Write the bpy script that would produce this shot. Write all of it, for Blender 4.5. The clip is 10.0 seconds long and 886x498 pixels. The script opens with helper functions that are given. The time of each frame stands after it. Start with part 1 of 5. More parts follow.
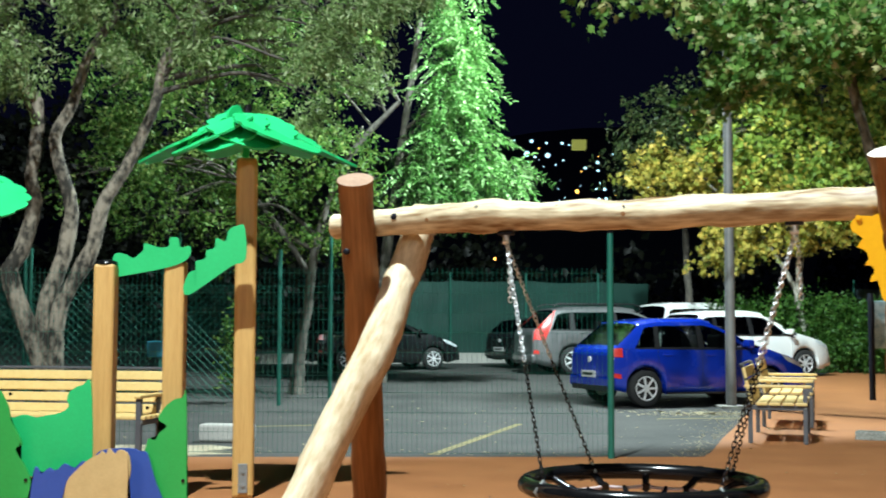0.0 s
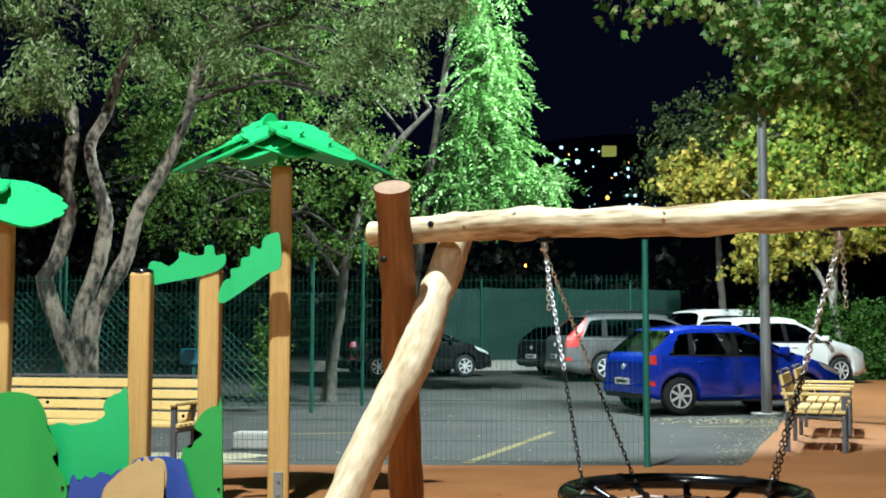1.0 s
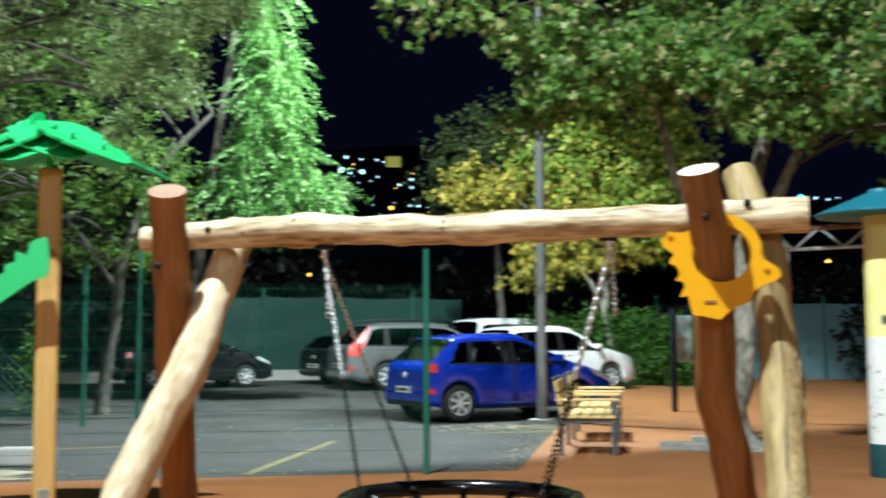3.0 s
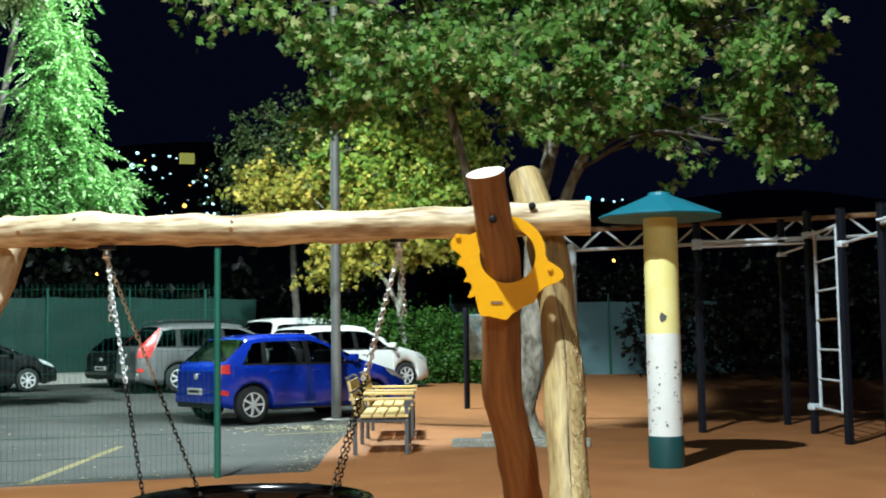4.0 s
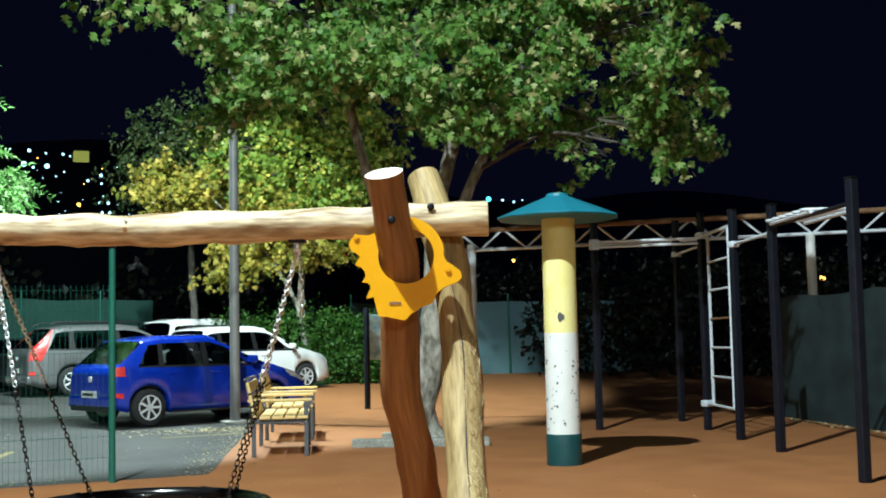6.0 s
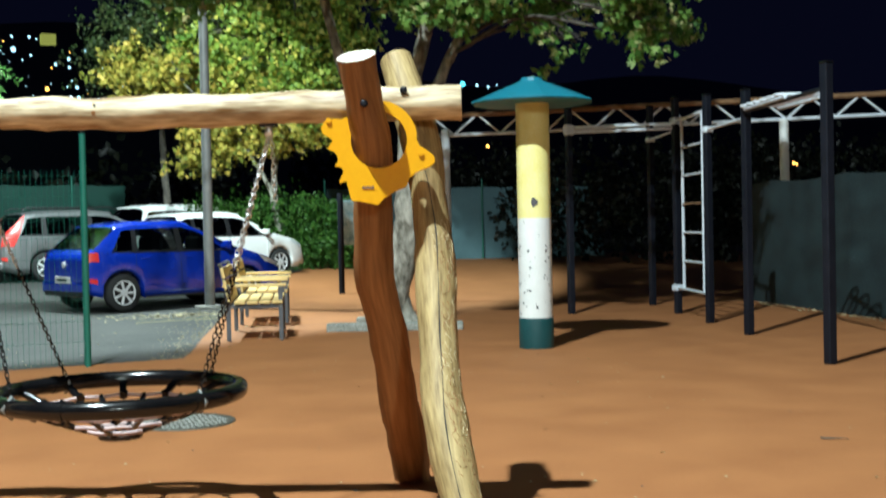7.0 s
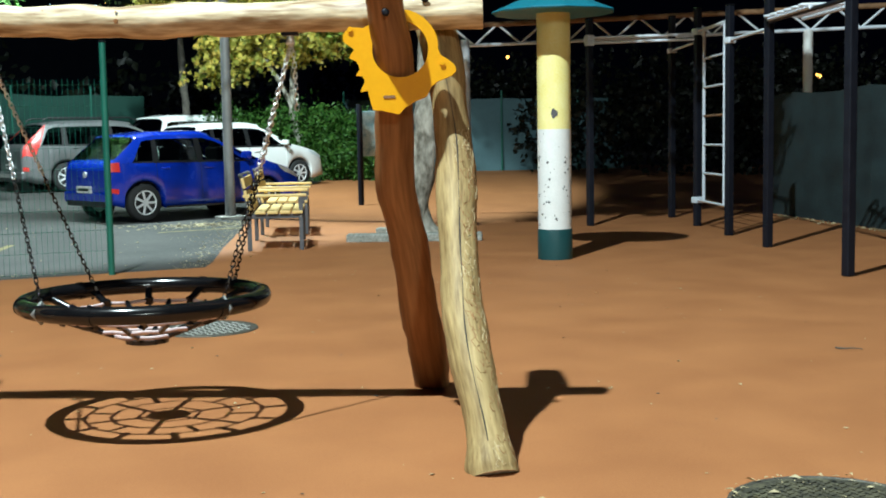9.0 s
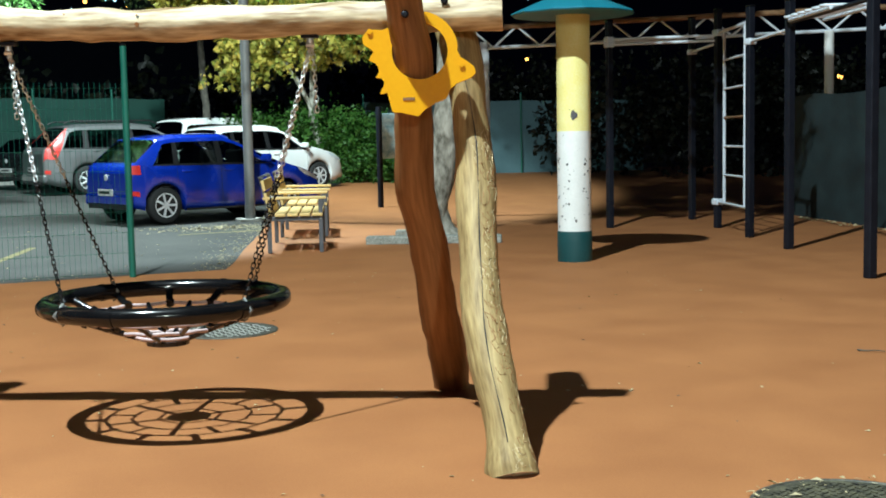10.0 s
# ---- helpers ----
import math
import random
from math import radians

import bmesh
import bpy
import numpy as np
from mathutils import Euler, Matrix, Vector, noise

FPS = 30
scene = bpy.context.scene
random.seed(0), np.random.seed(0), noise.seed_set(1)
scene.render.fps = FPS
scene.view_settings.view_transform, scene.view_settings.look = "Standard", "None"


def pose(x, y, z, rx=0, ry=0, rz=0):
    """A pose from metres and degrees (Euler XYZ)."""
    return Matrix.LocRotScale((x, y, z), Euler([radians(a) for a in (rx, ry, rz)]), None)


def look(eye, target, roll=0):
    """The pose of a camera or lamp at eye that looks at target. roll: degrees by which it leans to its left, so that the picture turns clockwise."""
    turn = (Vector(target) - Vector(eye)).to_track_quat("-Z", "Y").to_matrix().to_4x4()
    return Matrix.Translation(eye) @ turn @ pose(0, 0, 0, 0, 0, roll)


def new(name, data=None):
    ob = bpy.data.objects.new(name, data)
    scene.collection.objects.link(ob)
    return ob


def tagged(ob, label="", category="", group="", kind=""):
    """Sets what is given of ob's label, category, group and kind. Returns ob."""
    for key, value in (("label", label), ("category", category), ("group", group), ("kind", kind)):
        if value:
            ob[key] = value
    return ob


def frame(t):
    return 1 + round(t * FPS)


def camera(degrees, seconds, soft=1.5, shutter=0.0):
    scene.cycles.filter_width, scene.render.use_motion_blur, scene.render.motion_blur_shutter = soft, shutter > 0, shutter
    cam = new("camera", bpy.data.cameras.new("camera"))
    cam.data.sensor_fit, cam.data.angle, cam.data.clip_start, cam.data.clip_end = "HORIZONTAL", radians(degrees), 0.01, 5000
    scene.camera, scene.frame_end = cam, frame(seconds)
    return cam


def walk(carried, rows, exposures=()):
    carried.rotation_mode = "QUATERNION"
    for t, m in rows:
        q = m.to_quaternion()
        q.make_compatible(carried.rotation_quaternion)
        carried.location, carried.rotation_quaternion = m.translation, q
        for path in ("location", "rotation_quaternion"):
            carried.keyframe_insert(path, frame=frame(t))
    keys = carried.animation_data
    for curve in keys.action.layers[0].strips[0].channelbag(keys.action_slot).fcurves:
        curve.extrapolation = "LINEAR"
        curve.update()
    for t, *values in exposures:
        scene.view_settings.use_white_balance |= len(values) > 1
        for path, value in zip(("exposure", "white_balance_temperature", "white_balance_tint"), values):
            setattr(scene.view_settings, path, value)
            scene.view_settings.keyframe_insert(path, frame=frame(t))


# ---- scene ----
cam = camera(2 * math.degrees(math.atan(784 / 2100)), 10.0, soft=1.8, shutter=0.4)

# seconds, place (x, y, z), yaw, pitch, roll
PATH = [
    (0.0, 0.001, -0.040, 1.286, 0.00, 3.86, 0.17),
    (0.5, -0.026, -0.021, 1.288, 1.76, 4.04, 0.25),
    (1.0, -0.037, -0.000, 1.292, 1.45, 4.19, 0.10),
    (1.5, -0.039, 0.012, 1.289, 1.39, 4.36, 0.10),
    (2.0, -0.036, 0.016, 1.288, 1.30, 4.40, 0.21),
    (2.5, -0.035, 0.038, 1.289, -1.00, 4.56, 0.26),
    (3.0, -0.014, 0.048, 1.286, -8.98, 4.63, -0.21),
    (3.2, -0.014, 0.048, 1.286, -12.20, 4.63, -0.21),
    (4.3, 0.025, 0.053, 1.298, -19.78, 4.44, -0.98),
    (4.5, 0.025, 0.053, 1.298, -20.32, 4.42, -0.98),
    (5.0, 0.023, 0.047, 1.298, -21.35, 4.38, -1.17),
    (5.2, 0.023, 0.047, 1.298, -21.80, 4.36, -1.17),
    (6.3, 0.025, 0.040, 1.298, -24.27, 4.26, -1.29),
    (6.5, 0.025, 0.040, 1.298, -24.63, 3.47, -1.29),
    (7.0, 0.031, 0.046, 1.292, -24.73, -1.12, -1.23),
    (7.5, 0.031, 0.041, 1.290, -25.65, -3.92, -1.14),
    (8.0, 0.030, 0.036, 1.283, -25.52, -5.17, -1.02),
    (8.5, 0.006, 0.004, 1.282, -24.97, -5.39, -0.97),
    (9.0, 0.001, 0.000, 1.282, -23.75, -5.34, -1.02),
    (9.5, -0.002, -0.004, 1.281, -23.10, -5.24, -1.03),
    (10.0, 0.000, -0.000, 1.280, -22.81, -5.21, -1.15),
]
walk(cam, [(t, pose(x, y, z, 90 + pitch, 0, yaw) @ pose(0, 0, 0, 0, 0, roll)) for t, x, y, z, yaw, pitch, roll in PATH],
     [(0.0, 0.02, 6400, 12), (1.0, -0.04, 6400, 12), (2.0, -0.04, 6400, 12), (3.0, 0.0, 6420, 13), (4.3, 0.0, 6400, 9), (6.3, 0.06, 6300, 8), (7.5, 0.08, 6280, 8), (8.5, 0.0, 6250, 8), (10.0, 0.0, 6250, 8)])

# ---- night sky and lamps ----
world = bpy.data.worlds.new("night")
scene.world = world
world.use_nodes = True
world.node_tree.nodes["Background"].inputs[0].default_value = (0.0016, 0.0020, 0.0070, 1)
world.node_tree.nodes["Background"].inputs[1].default_value = 1.0
scene.view_settings.exposure = 0.0


def lamp_light(name, at, watts, colour, size):
    data = bpy.data.lights.new(name, "POINT")
    data.energy, data.color, data.shadow_soft_size = watts, colour, size
    ob = new(name, data)
    ob.location = at
    return ob


LAMP_NEAR = Vector((-2.13, 3.33, 12.5))
LAMP_FAR = Vector((3.0, 21.6, 10.5))
LAMP_FILL = Vector((-3.5, -17.0, 9.0))
lamp_light("lamp_light", LAMP_NEAR, 15300, (0.85, 1.0, 1.0), 0.12)
# unseen lamp behind the camera, added as fill for faces turned this way
lamp_light("lamp_light", LAMP_FILL, 4200, (0.92, 1.0, 0.90), 0.3)
# the car park lamp has a hood: a wide cone, tipped away from the play area
hood = bpy.data.lights.new("lamp_light", "SPOT")
hood.energy, hood.color, hood.shadow_soft_size, hood.spot_size, hood.spot_blend = 14600, (0.80, 1.0, 0.98), 0.15, radians(131), 0.1
new("lamp_light", hood).matrix_basis = look(LAMP_FAR, LAMP_FAR + Vector((-0.487, 0.66, -1.5)))


# ---- materials ----
def mat(name, a, b, rough=0.7, scale=6.0, stretch=(1, 1, 1), bump=0.15, fine=60.0, metal=0.0, spread=0.5, coords="Object", vary=0.0, coat=0.0, spec=0.5):
    """A surface between colours a and b: a coarse and a fine noise, grain relief, uneven gloss."""
    m = bpy.data.materials.new(name)
    m.use_nodes = True
    t, n = m.node_tree, m.node_tree.nodes
    p = n["Principled BSDF"]
    tc, mp = n.new("ShaderNodeTexCoord"), n.new("ShaderNodeMapping")
    mp.inputs["Scale"].default_value = stretch
    if coords == "grain":
        tc = n.new("ShaderNodeAttribute")
        tc.attribute_name, coords = "grain", "Vector"
    t.links.new(tc.outputs[coords], mp.inputs[0])
    n1, n2, mix, ramp = n.new("ShaderNodeTexNoise"), n.new("ShaderNodeTexNoise"), n.new("ShaderNodeMath"), n.new("ShaderNodeValToRGB")
    for node, s, detail in ((n1, scale, 6), (n2, fine, 4)):
        node.inputs["Scale"].default_value, node.inputs["Detail"].default_value = s, detail
        t.links.new(mp.outputs[0], node.inputs[0])
    mix.operation, mix.inputs[1].default_value = "MULTIPLY_ADD", 0.45
    t.links.new(n2.outputs[0], mix.inputs[0])
    half = n.new("ShaderNodeMath")
    half.operation, half.inputs[1].default_value = "MULTIPLY", 0.55
    t.links.new(n1.outputs[0], half.inputs[0])
    t.links.new(half.outputs[0], mix.inputs[2])
    last = mix
    if vary:
        info, add = n.new("ShaderNodeNewGeometry"), n.new("ShaderNodeMath")
        add.operation, add.inputs[1].default_value = "MULTIPLY_ADD", vary
        t.links.new(info.outputs["Random Per Island"], add.inputs[0])
        t.links.new(mix.outputs[0], add.inputs[2])
        last = n.new("ShaderNodeMath")
        last.operation, last.inputs[1].default_value = "SUBTRACT", vary / 2
        t.links.new(add.outputs[0], last.inputs[0])
    e = ramp.color_ramp.elements
    e[0].position, e[1].position = 0.5 - spread / 2, 0.5 + spread / 2
    e[0].color, e[1].color = (*a, 1), (*b, 1)
    t.links.new(last.outputs[0], ramp.inputs[0])
    t.links.new(ramp.outputs[0], p.inputs["Base Color"])
    gloss = n.new("ShaderNodeMath")
    gloss.operation, gloss.inputs[1].default_value, gloss.inputs[2].default_value = "MULTIPLY_ADD", 0.25, rough - 0.12
    gloss.use_clamp = True
    t.links.new(n1.outputs[0], gloss.inputs[0])
    t.links.new(gloss.outputs[0], p.inputs["Roughness"])
    p.inputs["Metallic"].default_value, p.inputs["Coat Weight"].default_value = metal, coat
    p.inputs["Specular IOR Level"].default_value = spec
    if bump:
        bn = n.new("ShaderNodeBump")
        bn.inputs["Strength"].default_value, bn.inputs["Distance"].default_value = bump, 0.01
        t.links.new(mix.outputs[0], bn.inputs["Height"])
        t.links.new(bn.outputs[0], p.inputs["Normal"])
    return m


def leaf_mat(name, a, b, c, glow=0.45):
    """Thin leaves: each its own tone between a and b, some turning to c; light passes through."""
    m = bpy.data.materials.new(name)
    m.use_nodes = True
    t, n = m.node_tree, m.node_tree.nodes
    p = n["Principled BSDF"]
    g, ramp = n.new("ShaderNodeNewGeometry"), n.new("ShaderNodeValToRGB")
    e = ramp.color_ramp.elements
    e[0].color, e[1].color = (*a, 1), (*c, 1)
    mid = e.new(0.72)
    mid.color = (*b, 1)
    t.links.new(g.outputs["Random Per Island"], ramp.inputs[0])
    t.links.new(ramp.outputs[0], p.inputs["Base Color"])
    p.inputs["Roughness"].default_value = 0.5
    p.inputs["Specular IOR Level"].default_value = 0.35
    tr, mx = n.new("ShaderNodeBsdfTranslucent"), n.new("ShaderNodeMixShader")
    t.links.new(ramp.outputs[0], tr.inputs[0])
    mx.inputs[0].default_value = glow
    t.links.new(p.outputs[0], mx.inputs[1])
    t.links.new(tr.outputs[0], mx.inputs[2])
    t.links.new(mx.outputs[0], n["Material Output"].inputs[0])
    return m


def glow_mat(name, colour, strength):
    m = bpy.data.materials.new(name)
    m.use_nodes = True
    p = m.node_tree.nodes["Principled BSDF"]
    p.inputs["Base Color"].default_value = (*colour, 1)
    p.inputs["Emission Color"].default_value = (*colour, 1)
    p.inputs["Emission Strength"].default_value = strength
    return m


def glass_mat(name, tint):
    m = bpy.data.materials.new(name)
    m.use_nodes = True
    t, n = m.node_tree, m.node_tree.nodes
    clear, shine, fres, mx = n.new("ShaderNodeBsdfTransparent"), n.new("ShaderNodeBsdfGlossy"), n.new("ShaderNodeFresnel"), n.new("ShaderNodeMixShader")
    clear.inputs[0].default_value = (*tint, 1)
    shine.inputs["Roughness"].default_value = 0.03
    fres.inputs[0].default_value = 1.7
    t.links.new(fres.outputs[0], mx.inputs[0])
    t.links.new(clear.outputs[0], mx.inputs[1])
    t.links.new(shine.outputs[0], mx.inputs[2])
    t.links.new(mx.outputs[0], n["Material Output"].inputs[0])
    return m


M_RUBBER = mat("rubber granulate", (0.248, 0.091, 0.031), (0.374, 0.153, 0.054), 0.75, 1.7, bump=0.2, fine=150, coords="Object", spread=0.42, spec=0.3)
M_ASPHALT = mat("asphalt", (0.021, 0.022, 0.021), (0.090, 0.088, 0.083), 0.85, 0.9, bump=0.6, fine=70, spread=0.36, spec=0.3)
M_GRAVEL = mat("gravel", (0.16, 0.13, 0.08), (0.5, 0.44, 0.3), 0.9, 4, bump=0.8, fine=45, spread=0.3)
M_CONCRETE = mat("concrete", (0.3, 0.29, 0.27), (0.55, 0.53, 0.48), 0.85, 3, bump=0.3)
M_KERB = mat("dirty kerb concrete", (0.12, 0.125, 0.105), (0.42, 0.43, 0.39), 0.9, 7, bump=0.6, fine=50, spread=0.35)
M_LOG = mat("peeled robinia log", (0.14, 0.082, 0.028), (0.52, 0.385, 0.175), 0.6, 12.0, (1, 1, 0.11), 0.45, 80, spread=0.34, coords="grain", spec=0.3)
M_BEAM = mat("peeled robinia beam", (0.20, 0.105, 0.034), (0.84, 0.73, 0.50), 0.55, 13.0, (1, 1, 0.16), 0.6, 45, spread=0.29, coords="grain", spec=0.4)
M_LOG_PALE = mat("pale barked-off log", (0.40, 0.27, 0.135), (0.84, 0.71, 0.51), 0.6, 9.0, (1, 1, 0.3), 0.5, 50, spread=0.36, coords="grain", spec=0.3)
M_LOG_DARK = mat("oiled robinia log", (0.13, 0.052, 0.016), (0.41, 0.195, 0.075), 0.6, 10.0, (1, 1, 0.08), 0.4, 60, spread=0.42, coords="grain", spec=0.3)
M_CUT = mat("sawn log end", (0.5, 0.42, 0.33), (0.85, 0.8, 0.72), 0.7, 12, bump=0.3)
M_SAWN = mat("oiled sawn end", (0.22, 0.12, 0.07), (0.42, 0.27, 0.18), 0.7, 14, bump=0.3)
M_POST = mat("planed larch post", (0.44, 0.24, 0.07), (0.66, 0.41, 0.14), 0.5, 3.0, (9, 9, 0.5), 0.2, 20, spread=0.5)
M_SLAT = mat("varnished bench slat", (0.62, 0.42, 0.14), (0.80, 0.58, 0.24), 0.5, 4.0, (8, 8, 8), 0.15, 40)
M_FRAME = mat("grey painted steel", (0.06, 0.062, 0.07), (0.11, 0.11, 0.12), 0.5, 6)
M_BLACK = mat("black painted steel", (0.004, 0.005, 0.009), (0.010, 0.012, 0.02), 0.5, 8, spec=0.25)
M_BLACKPLASTIC = mat("black plastic", (0.003, 0.003, 0.0035), (0.008, 0.008, 0.009), 0.17, 10, bump=0.03)
M_ROPE = mat("pale rope", (0.42, 0.30, 0.30), (0.7, 0.55, 0.54), 0.8, 40)
M_CHROME = mat("galvanised chain", (0.62, 0.66, 0.70), (0.88, 0.92, 0.95), 0.36, 30, metal=0.9, bump=0.05)
M_ZINC = mat("galvanised pole", (0.17, 0.175, 0.172), (0.30, 0.31, 0.305), 0.5, 4, metal=0.2, bump=0.1)
M_GREEN = mat("green plastic board", (0.010, 0.38, 0.11), (0.016, 0.50, 0.16), 0.4, 2, bump=0.05)
M_GREEN_DARK = mat("mid green plastic board", (0.022, 0.30, 0.056), (0.030, 0.38, 0.076), 0.4, 2, bump=0.05)
M_BLUE = mat("blue plastic board", (0.03, 0.07, 0.30), (0.04, 0.09, 0.38), 0.4, 2, bump=0.05)
M_BEIGE = mat("sand plastic board", (0.50, 0.33, 0.14), (0.62, 0.44, 0.2), 0.5, 8, bump=0.1)
M_ORANGE = mat("orange plastic board", (0.76, 0.35, 0.001), (0.84, 0.42, 0.002), 0.5, 4, bump=0.05, spec=0.2)
M_FENCE = mat("green coated steel", (0.006, 0.085, 0.06), (0.012, 0.13, 0.09), 0.45, 5, bump=0.05)
M_NET = mat("green shade cloth", (0.003, 0.030, 0.022), (0.005, 0.055, 0.040), 0.75, 0.7, (1, 1, 3), 0.4, 30)
M_NET_DARK = mat("dark shade net", (0.003, 0.010, 0.013), (0.014, 0.033, 0.037), 0.85, 2.2, (1, 1, 1.5), 0.8, 40, spread=0.3)
M_NET_GREY = mat("blue-grey shade net", (0.05, 0.10, 0.115), (0.10, 0.18, 0.20), 0.85, 0.9, (1, 1, 2), 0.5, 25)
M_TEAL = mat("teal painted metal", (0.006, 0.135, 0.19), (0.010, 0.19, 0.27), 0.5, 3, bump=0.1)
M_TEAL_DARK = mat("dark teal paint", (0.004, 0.045, 0.05), (0.008, 0.07, 0.075), 0.5, 5)
M_YELLOW = mat("pale yellow paint", (0.80, 0.68, 0.17), (0.91, 0.86, 0.44), 0.55, 4, bump=0.2)
M_WHITE = mat("white paint", (0.70, 0.72, 0.70), (0.86, 0.88, 0.87), 0.5, 5, bump=0.15)
M_GREYPAINT = mat("light grey painted steel", (0.50, 0.56, 0.63), (0.74, 0.80, 0.86), 0.45, 6)
M_RUST = mat("rusty steel", (0.10, 0.045, 0.018), (0.34, 0.19, 0.09), 0.8, 5, bump=0.4)
M_BARK = mat("grey bark", (0.026, 0.024, 0.020), (0.205, 0.185, 0.155), 0.9, 4.5, (1, 1, 0.35), 1.0, 18, spread=0.45)
M_BARK_PALE = mat("pale mottled bark", (0.085, 0.075, 0.055), (0.42, 0.40, 0.34), 0.85, 4.5, (1, 1, 0.5), 0.9, 16, spread=0.22)
M_BARK_OLIVE = mat("blotched olive bark", (0.020, 0.017, 0.012), (0.255, 0.215, 0.165), 0.9, 4.2, (1, 1, 0.55), 0.9, 16, spread=0.15)
M_TWIG = mat("dark twig bark", (0.018, 0.015, 0.012), (0.12, 0.105, 0.085), 0.9, 6, (1, 1, 0.5), 0.6, 20, spread=0.4)
M_PAINTLINE = mat("worn yellow line", (0.09, 0.075, 0.035), (0.33, 0.27, 0.10), 0.85, 5, bump=0.3, fine=60)
M_TYRE = mat("tyre rubber", (0.008, 0.008, 0.008), (0.018, 0.018, 0.018), 0.8, 20)
M_RIM = mat("silver wheel cover", (0.6, 0.61, 0.62), (0.78, 0.78, 0.79), 0.35, 10, metal=0.2, bump=0.02)
M_CARGLASS = glass_mat("tinted car glass", (0.46, 0.52, 0.50))
M_CABIN = mat("dark upholstery", (0.01, 0.01, 0.011), (0.03, 0.03, 0.032), 0.8, 10)
M_TRIM = mat("black car trim", (0.008, 0.008, 0.009), (0.014, 0.014, 0.015), 0.4, 10, bump=0)
M_TAIL = mat("red lamp lens", (0.52, 0.012, 0.008), (0.72, 0.03, 0.02), 0.3, 20, bump=0.02, coat=0.15)
M_HEAD = mat("clear lamp lens", (0.45, 0.5, 0.52), (0.7, 0.75, 0.78), 0.15, 20, bump=0.02, coat=0.6)
M_PLATE = mat("number plate", (0.6, 0.6, 0.58), (0.7, 0.7, 0.68), 0.4, 10, bump=0)
M_STONE = mat("cast iron", (0.03, 0.03, 0.028), (0.15, 0.14, 0.11), 0.6, 14, bump=0.7, metal=0.4)
M_LID = mat("dirty cast iron lid", (0.006, 0.006, 0.006), (0.115, 0.105, 0.06), 0.75, 16, bump=0.9, fine=70, spread=0.26)
M_TREAD = mat("worn bright tread", (0.30, 0.31, 0.29), (0.72, 0.73, 0.68), 0.55, 18, bump=0.4, spread=0.35, metal=0.2)
M_NOTICE = mat("weathered notice sheet", (0.10, 0.22, 0.25), (0.50, 0.62, 0.62), 0.5, 9, bump=0.1, spread=0.3)
M_GALLERY = mat("pale gallery wood", (0.46, 0.35, 0.18), (0.66, 0.54, 0.33), 0.7, 20)
M_HILL = mat("dark hillside", (0.10, 0.11, 0.11), (0.17, 0.18, 0.17), 0.95, 0.02, bump=0)
M_DEAD = mat("dry leaf", (0.30, 0.23, 0.11), (0.60, 0.52, 0.33), 0.7, 30)
L_OLIVE = leaf_mat("grey green leaves", (0.08, 0.15, 0.036), (0.26, 0.37, 0.135), (0.50, 0.58, 0.32))
L_LIME = leaf_mat("light green leaves", (0.035, 0.11, 0.018), (0.14, 0.27, 0.05), (0.28, 0.35, 0.10))
L_BRIGHT = leaf_mat("fresh green leaves", (0.05, 0.15, 0.035), (0.23, 0.49, 0.14), (0.52, 0.70, 0.38))
L_MAPLE = leaf_mat("maple leaves", (0.035, 0.12, 0.02), (0.20, 0.37, 0.078), (0.56, 0.50, 0.24))
L_TURN = leaf_mat("turning maple leaves", (0.09, 0.19, 0.03), (0.33, 0.42, 0.07), (0.66, 0.53, 0.10))
L_DULL = leaf_mat("dull olive leaves", (0.02, 0.042, 0.01), (0.055, 0.085, 0.026), (0.11, 0.12, 0.045))
L_YELLOW = leaf_mat("autumn yellow leaves", (0.14, 0.18, 0.03), (0.49, 0.41, 0.075), (0.70, 0.50, 0.11))
L_HEDGE = leaf_mat("hedge leaves", (0.025, 0.09, 0.012), (0.07, 0.18, 0.03), (0.12, 0.24, 0.045))
# near black: the lack of light at night is put into this leaf colour
L_NIGHT = leaf_mat("night-darkened leaves", (0.003, 0.005, 0.003), (0.007, 0.010, 0.005), (0.012, 0.014, 0.006), 0.2)
from mathutils.bvhtree import BVHTree


# ---- building helpers ----
def mesh_object(name, bm, materials, parent=None, smooth=False):
    me = bpy.data.meshes.new(name)
    bmesh.ops.recalc_face_normals(bm, faces=bm.faces)
    bm.to_mesh(me)
    bm.free()
    for m in materials if isinstance(materials, (list, tuple)) else [materials]:
        me.materials.append(m)
    if smooth:
        for f in me.polygons:
            f.use_smooth = True
    ob = new(name, me)
    ob.parent = parent
    return ob


def part(name, bm, material, parent, label="", smooth=False, m=None):
    ob = mesh_object(name, bm, material, parent, smooth)
    if m is not None:
        ob.matrix_basis = m
    return tagged(ob, label)


def again(ob, m, parent=None):
    """A second piece on the same mesh."""
    o = new(ob.name.split(".")[0], ob.data)
    o.parent = parent or ob.parent
    o.matrix_basis = m
    if "label" in ob:
        o["label"] = ob["label"]
    return o


def thing(name, at, turn, label, category, group="", kind=""):
    ob = new(name)
    ob.empty_display_size = 0.2
    ob.matrix_basis = pose(*at, 0, 0, turn)
    return tagged(ob, label, category, group, kind)


def box(sx, sy, sz, at=(0, 0, 0), bevel=0.0, bm=None, m=None):
    b = bmesh.new()
    bmesh.ops.create_cube(b, size=1)
    bmesh.ops.scale(b, vec=(sx, sy, sz), verts=b.verts)
    if bevel:
        bmesh.ops.bevel(b, geom=b.edges[:], offset=bevel, segments=2, profile=0.5, affect="EDGES")
    bmesh.ops.translate(b, vec=at, verts=b.verts)
    if m is not None:
        b.transform(m)
    return join(bm, b)


